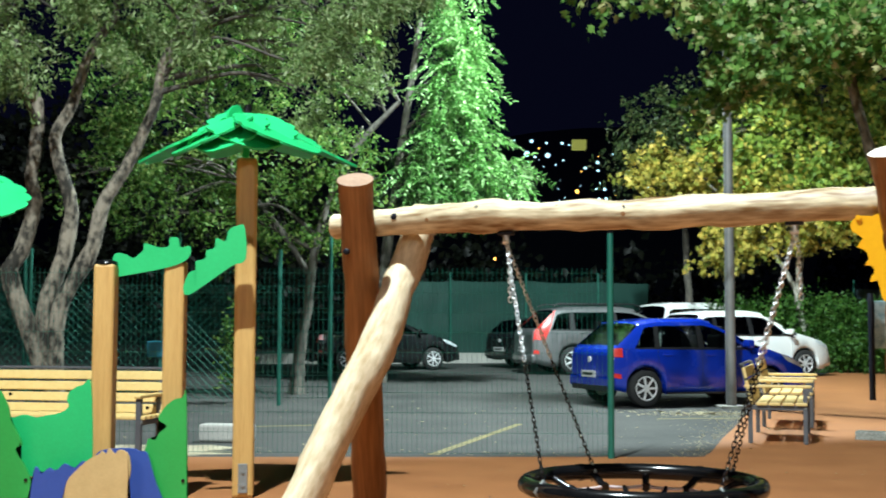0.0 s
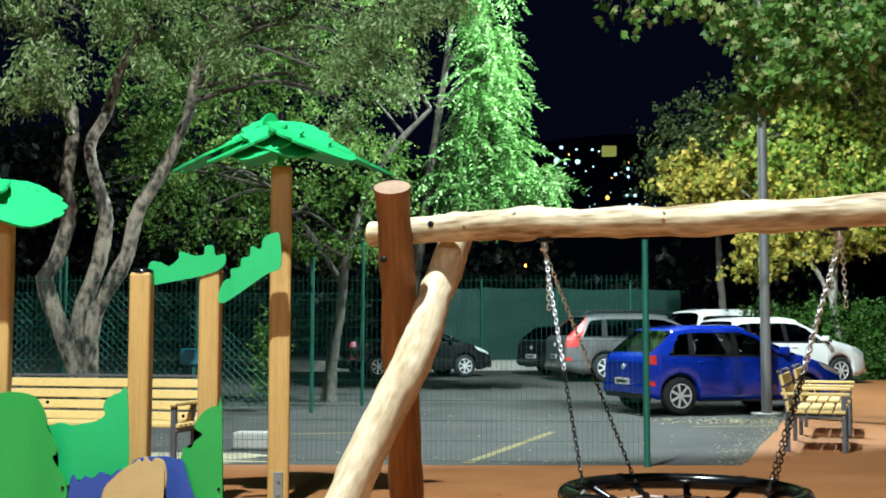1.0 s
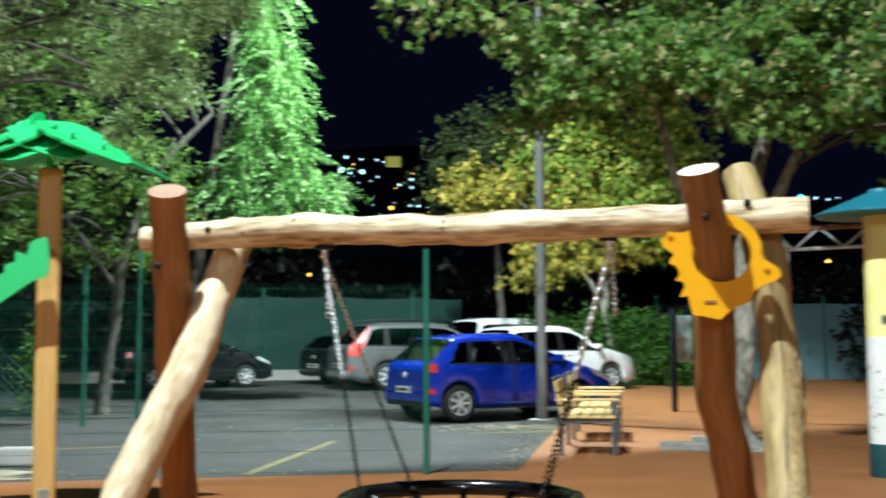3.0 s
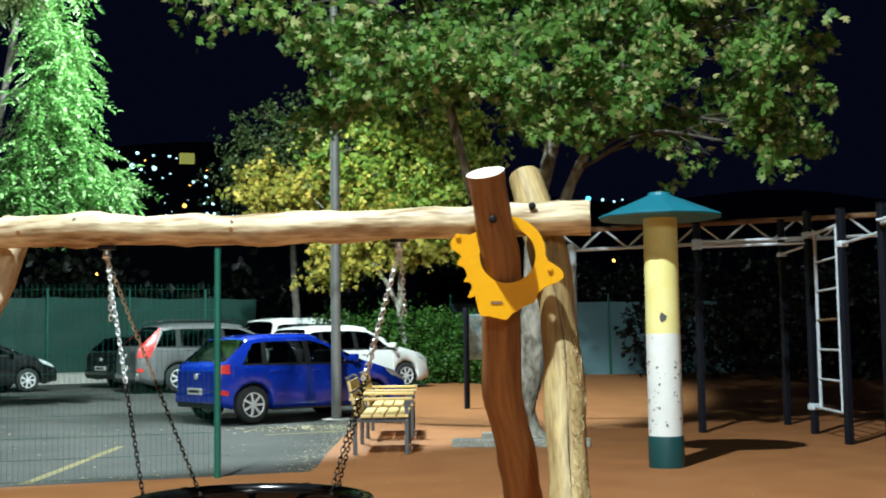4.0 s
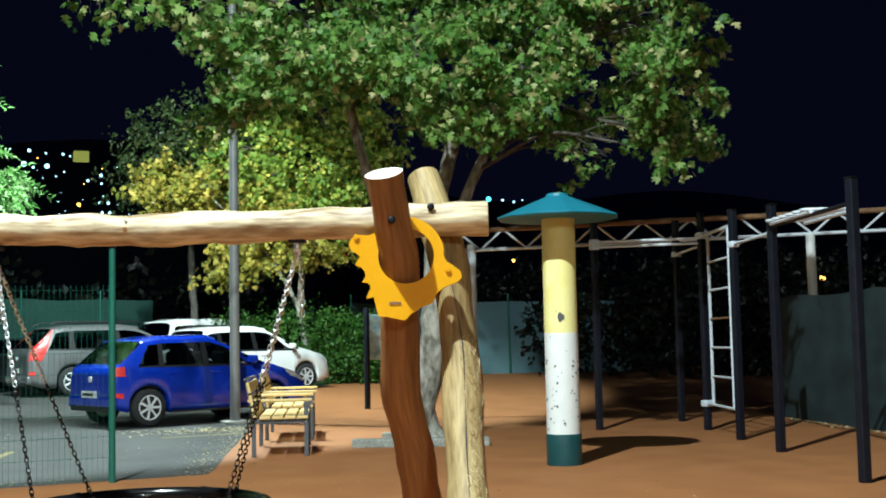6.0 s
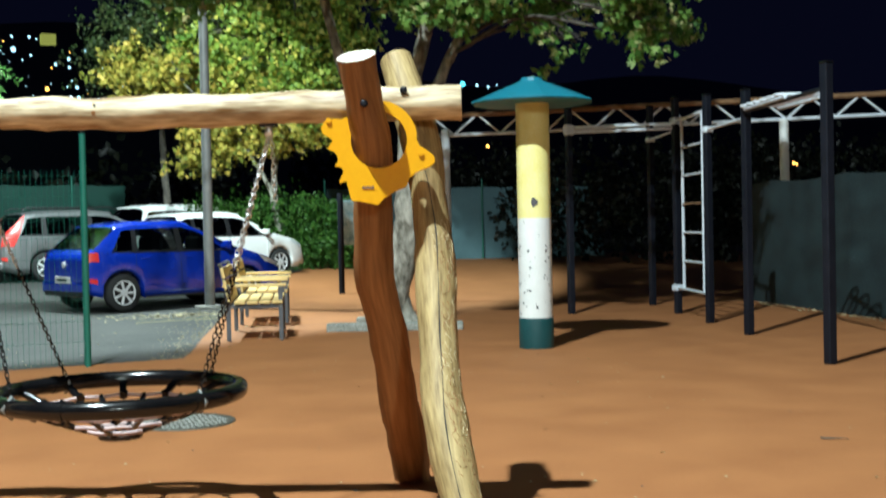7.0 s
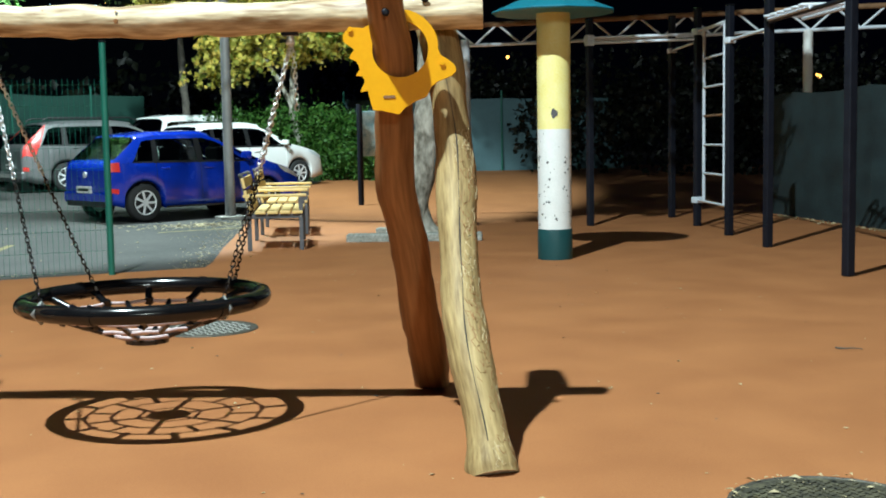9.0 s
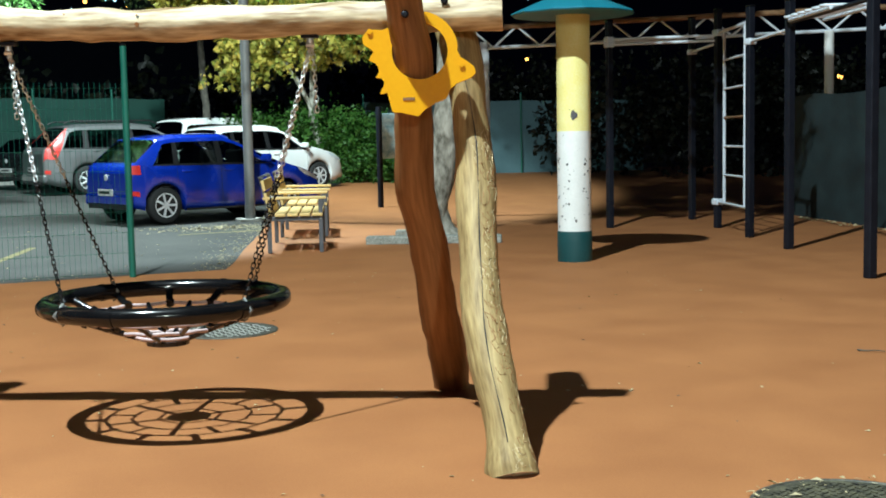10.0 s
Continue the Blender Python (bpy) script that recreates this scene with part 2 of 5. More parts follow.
def join(bm, b):
    if bm is None:
        return b
    me = bpy.data.meshes.new("tmp")
    b.to_mesh(me)
    b.free()
    bm.from_mesh(me)
    bpy.data.meshes.remove(me)
    return bm


def frames_along(pts):
    pts = [Vector(p) for p in pts]
    out, side = [], None
    for i, p in enumerate(pts):
        d = (pts[min(i + 1, len(pts) - 1)] - pts[max(i - 1, 0)]).normalized()
        if side is None:
            side = d.cross(Vector((0.31, 0.95, 0.11))).normalized()
        side = (side - d * side.dot(d)).normalized()
        out.append((p, side, d.cross(side)))
    return out


def smooth_line(pts, n):
    """n points on a smooth curve through pts."""
    pts = [Vector(p) for p in pts]
    ext = [2 * pts[0] - pts[1]] + pts + [2 * pts[-1] - pts[-2]]
    out = []
    for k in range(n):
        s = k / (n - 1) * (len(pts) - 1)
        i = min(int(s), len(pts) - 2)
        f = s - i
        a, b, c, d = ext[i:i + 4]
        out.append(0.5 * (2 * b + (c - a) * f + (2 * a - 5 * b + 4 * c - d) * f * f + (3 * b - a - 3 * c + d) * f ** 3))
    return out


def tube(pts, radius, segs=8, bm=None, caps=True, closed=False, rough=0.0, cap_index=0, seed=0.0):
    """A round bar along pts; radius is a number or one for each point; rough: unevenness as a share of the radius."""
    b = bmesh.new()
    fr = frames_along(pts)
    rings = []
    grain = b.verts.layers.float_vector.new("grain") if rough else None
    run, before = 0.0, None
    for i, (p, s, u) in enumerate(fr):
        r = radius[i] if isinstance(radius, (list, tuple)) else radius
        ring = []
        run += (p - before).length if before is not None else 0.0
        before = p
        for k in range(segs):
            a = 2 * math.pi * k / segs
            way = s * math.cos(a) + u * math.sin(a)
            q = r
            if rough:
                q = r * (1 + rough * noise.noise((p + way * r * 1.2) * 4.0 + Vector((seed, 0, 0))) + 0.5 * rough * noise.noise((p + way * r) * 13.0 + Vector((0, seed, 0))))
            v = b.verts.new(p + way * q)
            if rough:
                v[grain] = (r * math.cos(a) + seed, r * math.sin(a), run)
            ring.append(v)
        rings.append(ring)
    n = len(rings)
    for i in range(n if closed else n - 1):
        a, c = rings[i], rings[(i + 1) % n]
        for k in range(segs):
            f = b.faces.new((a[k], a[(k + 1) % segs], c[(k + 1) % segs], c[k]))
            f.smooth = True
    if caps and not closed:
        for ring in (rings[0][::-1], rings[-1]):
            end = b.faces.new([b.verts.new(v.co) for v in ring])
            end.material_index = cap_index
            if rough:
                for v in end.verts:
                    v[grain] = v.co
    return join(bm, b)


def plate(outline, thick, bm=None, hole=None):
    """A board in the x-z plane with the given outline (list of x, z), thickness along y; hole: a second outline of the same count."""
    b = bmesh.new()
    n = len(outline)
    def ring(pts, y):
        return [b.verts.new((x, y, z)) for x, z in pts]
    f, k = ring(outline, -thick / 2), ring(outline, thick / 2)
    for i in range(n):
        b.faces.new((f[i], f[(i + 1) % n], k[(i + 1) % n], k[i]))
    if hole:
        hf, hk = ring(hole, -thick / 2), ring(hole, thick / 2)
        for i in range(n):
            j = (i + 1) % n
            b.faces.new((hf[j], hf[i], hk[i], hk[j]))
            b.faces.new((f[i], f[j], hf[j], hf[i]))
            b.faces.new((k[j], k[i], hk[i], hk[j]))
    else:
        for loop in (f, k):
            face = b.faces.new(loop)
            bmesh.ops.triangulate(b, faces=[face])
    return join(bm, b)


def from_arrays(name, verts, faces, material, parent=None, smooth=False):
    me = bpy.data.meshes.new(name)
    me.from_pydata(verts, [], faces)
    me.materials.append(material)
    if smooth:
        for f in me.polygons:
            f.use_smooth = True
    ob = new(name, me)
    ob.parent = parent
    return ob


def ground_z(y):
    return 0.013 * max(0.0, y - 18.0)


# ---- ground, surfaces, fences ----
def sheet(name, rows, material, label, category, lift=0.0, drop=0.0):
    """A surface that follows the ground: rows of (y, x_left, x_right), with an edge that goes down by drop."""
    verts, faces, nx = [], [], 24
    for y, a, b in rows:
        for k in range(nx + 1):
            verts.append((a + (b - a) * k / nx, y, ground_z(y) + lift))
    for j in range(len(rows) - 1):
        for k in range(nx):
            i = j * (nx + 1) + k
            faces.append((i, i + 1, i + nx + 2, i + nx + 1))
    if drop:
        rim = [k for k in range(nx + 1)] + [j * (nx + 1) + nx for j in range(1, len(rows))] + [len(rows) * (nx + 1) - 1 - k for k in range(1, nx + 1)] + [j * (nx + 1) for j in range(len(rows) - 2, 0, -1)]
        low = len(verts)
        verts += [(verts[i][0], verts[i][1], verts[i][2] - drop) for i in rim]
        for k in range(len(rim)):
            j = (k + 1) % len(rim)
            faces.append((rim[k], low + k, low + j, rim[j]))
    return tagged(from_arrays(name, verts, faces, material), label, category, kind="structure")


sheet("ground", [(y, -700, 700) for y in (-700, -100, 0, 18, 30, 60, 150, 700)], M_ASPHALT, "dark grey worn asphalt of the car park", "ground")


def lot_edge(y):
    """Where the asphalt meets the red play surface."""
    return float(np.interp(y, (11.4, 19.4, 29.2, 36.0), (2.45, 5.05, 9.2, 12.6))) + 0.05 * noise.noise(Vector((y * 1.3, 0, 0)))


sheet("play_surface", [(y * 0.5 - 22, -16 if y * 0.5 - 22 < 12.0 else lot_edge(y * 0.5 - 22), 26) for y in range(0, 115)], M_RUBBER,
      "orange-red poured rubber play surface with small leaf litter", "play surface", lift=0.012, drop=0.02)

# litter strip along the edge of the asphalt
verge = [(12.02 + 0.1 * k, -9.0 + 0.3 * noise.noise(Vector((k * 3.1, 1, 0))), -2.4 + 0.9 * noise.noise(Vector((k * 2.3, 5, 0)))) for k in range(12)]
sheet("gravel_strip", verge, M_GRAVEL, "pale gravel strip with fallen leaves beside the asphalt", "gravel", lift=0.006)

# yellow parking lines
for a, b in (((-0.1, 12.2), (1.05, 16.2)), ((-2.9, 15.5), (-1.0, 16.1)), ((3.1, 17.2), (4.5, 17.4))):
    a, b = Vector((*a, 0)), Vector((*b, 0))
    d = (b - a).normalized()
    s = Vector((-d.y, d.x, 0)) * 0.055
    n = 14
    verts = []
    for k in range(n + 1):
        c = a.lerp(b, k / n)
        w = 1 + 0.35 * noise.noise(c * 3)
        verts += [(*(c + s * w)[:2], 0.005), (*(c - s * w)[:2], 0.005)]
    tagged(from_arrays("parking_line", verts, [(2 * k, 2 * k + 1, 2 * k + 3, 2 * k + 2) for k in range(n)], M_PAINTLINE),
           "worn yellow parking line painted on asphalt", "road marking", "parking lines", "structure")


def mesh_fence(name, a, b, height, label, spacing=0.05, posts=(), post_h=0.0, rail=0.2, wire=0.0028):
    """A welded wire fence from a to b: uprights joined with level wires, folded every rail, and round posts."""
    a, b = Vector((*a, 0)), Vector((*b, 0))
    length = (b - a).length
    root = thing(name, a, math.degrees(math.atan2(b.y - a.y, b.x - a.x)), label, "fence", kind="structure")
    verts, faces = [], []
    def stick(p, q, r):
        p, q = Vector(p), Vector(q)
        d = (q - p).normalized()
        s = d.orthogonal().normalized() * r
        t2 = d.cross(s)
        i = len(verts)
        for c in (p, q):
            for k in range(3):
                ang = 2 * math.pi * k / 3
                verts.append(tuple(c + s * math.cos(ang) + t2 * math.sin(ang)))
        for k in range(3):
            j = (k + 1) % 3
            faces.append((i + k, i + j, i + 3 + j, i + 3 + k))
    for k in range(int(length / spacing) + 1):
        stick((k * spacing, 0, 0.04), (k * spacing, 0, height), wire)
    for k in range(int(height / rail) + 1):
        stick((0, 0.008, 0.05 + k * rail), (length, 0.008, 0.05 + k * rail), wire * 1.2)
    tagged(from_arrays("wire_mesh", verts, faces, M_FENCE, root), "green welded wire mesh", kind="stuff")
    for s in posts:
        h = post_h or height + 0.1
        ob = part("post", tube([(s, -0.04, 0), (s, -0.04, h * 0.5), (s, -0.04, h)], 0.032, 10), M_FENCE, root)
        part("cap", tube([(s, -0.04, h + 0.002), (s, -0.04, h + 0.02)], 0.036, 10), M_BLACKPLASTIC, ob)
    return root


mesh_fence("fence_1", (-7.0, 12.12), (1.68, 11.86), 1.9, "green welded mesh fence along the play area edge", posts=(8.68,), post_h=2.25, wire=0.002)
mesh_fence("fence_2", (-15.0, 20.6), (-2.0, 21.4), 2.05, "green mesh fence between trees and car park", 0.09, posts=(0.1, 2.6, 5.1, 7.6, 10.3, 13.0), post_h=3.0, wire=0.0042)

# chain-link panel behind the bench
root = thing("fence_3", (-9.0, 19.4, 0), 2, "dark diamond chain-link fence on green posts", "fence", kind="structure")
verts, faces = [], []
for lean in (1, -1):
    for k in range(0, 34):
        p, q = Vector((k * 0.13 + (0 if lean > 0 else 1.9), 0, 0.1)), Vector((k * 0.13 + (1.9 if lean > 0 else 0), 0, 2.0))
        i = len(verts)
        for c in (p, q):
            verts += [tuple(c + Vector(o)) for o in ((0.006, 0, 0), (-0.004, 0.005, 0), (-0.004, -0.005, 0))]
        faces += [(i, i + 1, i + 4, i + 3), (i + 1, i + 2, i + 5, i + 4), (i + 2, i, i + 3, i + 5)]
tagged(from_arrays("wire_mesh", verts, faces, M_FENCE, root), "diamond wire mesh", kind="stuff")
for s in (0.0, 2.2, 4.4, 6.3):
    part("post", tube([(s, 0.05, 0), (s, 0.05, 2.6)], 0.035, 10), M_FENCE, root)


def cloth_fence(name, pts, low, high, material, label, sag=0.05, high_end=None, post_up=0.25):
    """Shade cloth stretched between posts, with folds and a sagging upper edge."""
    root = thing(name, (*pts[0], 0), 0, label, "fence", kind="structure")
    o = Vector((*pts[0], 0))
    verts, faces, nz, n = [], [], 12, 0
    for a, b in zip(pts, pts[1:]):
        a, b = Vector((*a, 0)), Vector((*b, 0))
        length = (b - a).length
        side = Vector((a.y - b.y, b.x - a.x, 0)).normalized()
        cols = max(4, int(length / 0.25))
        for c in range(cols + 1):
            f = c / cols
            p = a.lerp(b, f)
            g = ground_z(p.y)
            bay = (f * length / 2.5) % 1.0
            tall = high + ((high_end if high_end is not None else high) - high) * f
            top = tall - sag * math.sin(bay * math.pi) + sag * 0.4 * noise.noise(p * 0.9)
            for k in range(nz + 1):
                h = low + (top - low) * k / nz
                fold = 0.05 * noise.noise(Vector((p.x * 1.2, p.y * 1.2, h * 1.6))) + 0.02 * noise.noise(Vector((p.x * 5, p.y * 5, h * 2)))
                q = p + side * fold - o
                verts.append((q.x, q.y, g + h))
        for c in range(cols):
            for k in range(nz):
                i = n + c * (nz + 1) + k
                faces.append((i, i + nz + 1, i + nz + 2, i + 1))
        n = len(verts)
        for k in range(int(length / 2.5) + 1):
            p = a.lerp(b, min(1.0, k * 2.5 / length)) - side * 0.1 - o
            part("post", tube([(p.x, p.y, 0), (p.x, p.y, high + post_up + ground_z(p.y + o.y))], 0.03, 8), M_FENCE, root)
    from_arrays("cloth", verts, faces, material, root, True)
    return root


cloth_fence("fence_4", [(-1.4, 36.3), (0.2, 36.6), (6.7, 38.7)], 0.32, 2.55, M_NET, "tall fence covered with green shade cloth on a white base wall")
for a, b in (((-6.0, 35.3), (0.2, 36.52)), ((0.2, 36.52), (6.7, 38.62))):
    d = Vector((b[0] - a[0], b[1] - a[1], 0))
    bm = box(d.length, 0.18, 0.36, (d.length / 2, 0, 0.18), 0.02)
    ob = mesh_object("base_wall", bm, M_CONCRETE)
    ob.matrix_basis = pose(a[0], a[1] - 0.05, ground_z(a[1]) - 0.04, 0, 0, math.degrees(math.atan2(d.y, d.x)))
    tagged(ob, "low pale concrete base wall under the green fence", "wall", kind="structure")
cloth_fence("fence_5", [(10.0, 4.5), (11.35, 11.9), (12.3, 15.2)], 0.0, 1.88, M_NET_DARK, "fence covered with dark grey-green shade net", 0.05, post_up=-0.12)
cloth_fence("fence_6", [(12.2, 35.2), (21.0, 33.0)], 0.0, 2.3, M_NET_GREY, "blue-grey shade net at the far end of the rubber ground", 0.02)
# dry grass and crumbs along the foot of the net
verts, faces = [], []
rng = random.Random(53)
for k in range(420):
    y = rng.uniform(5.5, 14.5)
    x = float(np.interp(y, (4.5, 11.9, 15.2), (10.0, 11.35, 12.3))) - abs(rng.gauss(0.03, 0.10)) - 0.06
    r, a, i = rng.uniform(0.012, 0.04), rng.uniform(0, 6.283), len(verts)
    c, q, z = math.cos(a) * r, math.sin(a) * r, 0.015
    verts += [(x + c, y + q, z), (x - q * 0.3, y + c * 0.3, z + r * rng.uniform(0.2, 0.9)), (x - c, y - q, z + 0.002), (x + q * 0.3, y - c * 0.3, z + r * 0.2)]
    faces += [(i, i + 1, i + 2), (i, i + 2, i + 3)]
tagged(from_arrays("dry_grass", verts, faces, M_DEAD), "pale dry grass along the foot of the shade net", "dry grass", kind="stuff")


# ---- log swing with nest seat ----
def bolt(at, parent, way=(0, -1, 0)):
    w = Vector(way)
    a = Vector(at)
    part("bolt", tube([a, a + w * 0.012, a + w * 0.014], [0.017, 0.017, 0.008], 8), M_BLACK, parent)


swing = thing("swing_frame", (0.9, 5.48, 0.012), -26.49, "pale log swing frame on crossed trunks, for a hanging nest seat", "swing")
beam = smooth_line([(-1.64, 0, 1.82), (-1.2, 0, 1.825), (-0.75, 0, 1.835), (-0.3, 0, 1.815), (0.3, 0, 1.815), (0.9, 0, 1.82), (1.58, 0, 1.825)], 60)
radii = [0.068 + 0.008 * noise.noise(Vector((i * 0.23, 3, 0))) + 0.014 * math.exp(-((i - 19) / 3.0) ** 2) + 0.01 * i / 60 for i in range(60)]
b1 = part("beam", tube(beam, radii, 24, rough=0.22, cap_index=1, seed=2), [M_BEAM, M_CUT], swing, "pale peeled knotty log beam")
rf = [(1.285, 0.735, -0.02), (1.28, 0.71, 0.06), (1.255, 0.597, 0.285), (1.236, 0.489, 0.501), (1.202, 0.343, 0.794), (1.155, 0.2, 1.085), (1.17, 0.055, 1.37), (1.188, -0.085, 1.63), (1.166, -0.175, 1.815), (1.142, -0.26, 2.0)]
log1 = part("front_trunk", tube(smooth_line(rf, 60), [0.096 - 0.012 * i / 60 for i in range(60)], 24, rough=0.16, cap_index=1, seed=5), [M_LOG_DARK, M_CUT], swing, "bent reddish-brown trunk with sawn white end")
rb = [(1.605, -0.87, -0.02), (1.597, -0.847, 0.023), (1.566, -0.748, 0.198), (1.517, -0.599, 0.393), (1.479, -0.432, 0.6), (1.463, -0.237, 0.841), (1.455, -0.075, 1.078), (1.435, 0.027, 1.326), (1.404, 0.093, 1.581), (1.349, 0.191, 1.822), (1.274, 0.331, 2.063)]
log2 = part("rear_trunk", tube(smooth_line(rb, 60), [0.103 - 0.019 * min(1, i / 9) + 0.009 * math.exp(-((i - 6) / 2.5) ** 2) + 0.005 * math.sin(i * 0.4) for i in range(60)], 24, rough=0.10, cap_index=1, seed=9), [M_LOG, M_CUT], swing, "pale peeled trunk with long drying crack")
lf = [(-1.86, 0.75, -0.02), (-1.738, 0.556, 0.369), (-1.625, 0.309, 0.863), (-1.558, 0.153, 1.173), (-1.48, 0.005, 1.47), (-1.424, -0.123, 1.725), (-1.358, -0.275, 2.015)]
log3 = part("front_trunk", tube(smooth_line(lf, 50), [0.10 - 0.014 * i / 50 for i in range(50)], 24, rough=0.12, cap_index=1, seed=14), [M_LOG_DARK, M_SAWN], swing, "straight reddish-brown trunk with brown sawn end")
lb = [(-1.535, -0.87, -0.02), (-1.442, -0.579, 0.496), (-1.308, -0.27, 1.04), (-1.252, -0.10, 1.35), (-1.262, 0.085, 1.588), (-1.225, 0.245, 1.89)]
log4 = part("rear_trunk", tube(smooth_line(lb, 50), [0.10 - 0.012 * i / 50 + 0.004 * math.sin(i * 0.5) for i in range(50)], 24, rough=0.18, cap_index=1, seed=21), [M_LOG_PALE, M_CUT], swing, "pale peeled trunk with dark knots")
bolt((1.175, -0.268, 1.80), log1)
bolt((1.33, -0.068, 1.875), b1)
bolt((-1.25, -0.062, 1.845), b1)
bolt((-1.425, -0.235, 1.66), log3)
bolt((-1.24, -0.10, 1.46), log4)
for k, a in ((12, 20), (14, -15), (17, 5), (19, 30), (21, -20), (24, 10), (29, -25), (33, 15), (9, -10)):
    p, q = smooth_line(lb, 50)[k], Vector((math.sin(radians(a)), -math.cos(radians(a)), -0.45)).normalized()
    part("knot", tube([p + q * 0.085, p + q * 0.094], [0.013, 0.009], 8), M_BARK, log4, "dark knot")
# drying crack of the pale trunk, on its surface
skin = BVHTree.FromPolygons([v.co for v in log2.data.vertices], [tuple(f.vertices) for f in log2.data.polygons])


def on_skin(c, way):
    hit = skin.ray_cast(c, way)[0]
    return hit if hit is not None else c + way * 0.088


rl = smooth_line(rb, 60)
line = [on_skin(rl[i], Vector((0.10 + 0.16 * noise.noise(Vector((i * 0.11, 7, 0))), -0.9, -0.35)).normalized()) for i in range(11, 54)]
part("crack", tube(line, [0.0024 + 0.0010 * math.sin(i * 0.7) for i in range(43)], 5), M_CABIN, log2, "long thin drying crack")

# galleries left by beetles under the bark
rng = random.Random(17)
for k in range(90):
    i = rng.randint(6, 40)
    a = rng.uniform(0.15, 1.25)
    pts = []
    for j in range(7):
        b = a + 0.10 * math.sin(j * 1.9 + k) + 0.05 * math.sin(j * 3.7 + 2 * k)
        c = rl[i].lerp(rl[i + 2], j / 6 + 0.12 * math.sin(j * 2.6 + k))
        pts.append(on_skin(c, Vector((math.sin(b), -math.cos(b), -0.45)).normalized()))
    part("beetle_gallery", tube(pts, 0.0016, 5), M_GALLERY if k % 2 else M_LOG_DARK, log2)

# knots and stains of the beam
skin = BVHTree.FromPolygons([v.co for v in b1.data.vertices], [tuple(f.vertices) for f in b1.data.polygons])
rng = random.Random(3)
for k in range(7):
    c, a = beam[rng.randint(4, 55)], rng.uniform(-0.5, 1.2)
    p = on_skin(c, Vector((rng.uniform(-0.1, 0.1), -math.cos(a), math.sin(a))).normalized())
    n = (p - c).normalized()
    s = rng.uniform(0.006, 0.014)
    part("knot", tube([p - n * 0.004, p + n * 0.0015], [s, s * 0.7], 8), M_BARK if k % 3 == 0 else M_LOG_DARK, b1)

# toothed board round the bent trunk
def comb_radius(a):
    """Outer edge of the board; a in degrees, 0 to the right, 90 up."""
    return float(np.interp(a % 360, COMB_A, COMB_R))


# a plain ring on the right with one knob; a knob and five hooked teeth on the left, a point below
COMB_A = (0, 13, 55, 77, 120, 139, 150, 154, 160, 166, 172, 176, 180, 185, 189, 194, 200, 206, 210, 214, 219, 222, 226, 231, 238, 245, 252, 262, 268, 274, 286, 299, 308, 318, 325, 332, 338, 343, 347, 351, 360)
COMB_R = (0.163, 0.167, 0.169, 0.172, 0.162, 0.163, 0.186, 0.222, 0.248, 0.255, 0.246, 0.215, 0.198, 0.214, 0.223, 0.198, 0.192, 0.196, 0.222, 0.202, 0.202, 0.210, 0.254, 0.226, 0.252, 0.288, 0.276, 0.276, 0.281, 0.252, 0.232, 0.233, 0.210, 0.212, 0.228, 0.250, 0.260, 0.246, 0.212, 0.176, 0.163)
N = 240
outer = [(comb_radius(k * 360 / N) * math.cos(2 * math.pi * k / N), comb_radius(k * 360 / N) * math.sin(2 * math.pi * k / N)) for k in range(N)]
inner = [(0.121 * math.cos(2 * math.pi * k / N), 0.121 * math.sin(2 * math.pi * k / N)) for k in range(N)]
board = part("toothed_board", plate(outer, 0.02, hole=inner), M_ORANGE, swing, "orange plastic toothed board around the trunk", m=pose(1.222, -0.13, 1.655, -4, 0, 3))
part("bolt", tube([(0.18, -0.010, -0.062), (0.18, -0.018, -0.062)], 0.012, 8), M_ORANGE, board)
part("bolt", tube([(-0.215, -0.010, 0.088), (-0.215, -0.018, 0.088)], 0.012, 8), M_ORANGE, board)
part("writing_bar", box(0.05, 0.003, 0.012, (-0.05, -0.0115, -0.205)), M_RUST, board, "small unreadable embossed mark")

# hanging nest seat
nest = thing("basket_swing", (0.92, 5.47, 0.575), -26.49, "black round nest swing seat with rope net on chains", "swing seat")
R = 0.53
circle = [(R * math.cos(2 * math.pi * k / 64), R * math.sin(2 * math.pi * k / 64), 0) for k in range(64)]
rim = part("rim", tube(circle, 0.039, 16, closed=True), M_BLACKPLASTIC, nest, "glossy black padded rim")
for a in (20, 75, 142, 205, 262, 322):
    c = Vector((R * math.cos(radians(a)), R * math.sin(radians(a)), 0))
    tdir = Vector((-math.sin(radians(a)), math.cos(radians(a)), 0))
    part("sleeve_seam", tube([c - tdir * 0.012, c + tdir * 0.012], 0.0425, 16), M_BLACKPLASTIC, rim)


def net_at(r, a):
    return Vector((r * math.cos(a), r * math.sin(a), -0.20 * (1 - (r / R) ** 1.2)))


for r in (0.40, 0.27, 0.15):
    n = 12 if r > 0.2 else 6
    pts = []
    for k in range(n):
        a0, a1 = 2 * math.pi * (k + 0.5) / n, 2 * math.pi * (k + 1.5) / n
        for f in (0, 0.33, 0.67):
            pts.append(net_at(r, a0).lerp(net_at(r, a1), f) - Vector((0, 0, 0.006 * math.sin(f * math.pi))))
    part("net_ring", tube(pts, 0.009, 6, closed=True), M_ROPE, nest, "pale rope ring of the net")
for k in range(12):
    a = 2 * math.pi * (k + 0.5) / 12
    bm = tube([net_at(0.52, a), net_at(0.46, a), net_at(0.395, a)], [0.017, 0.019, 0.016], 8)
    tube([net_at(0.405, a - 0.02), net_at(0.385, a)], 0.024, 6, bm=bm)
    part("strap", bm, M_BLACKPLASTIC, nest, "black plastic connector")
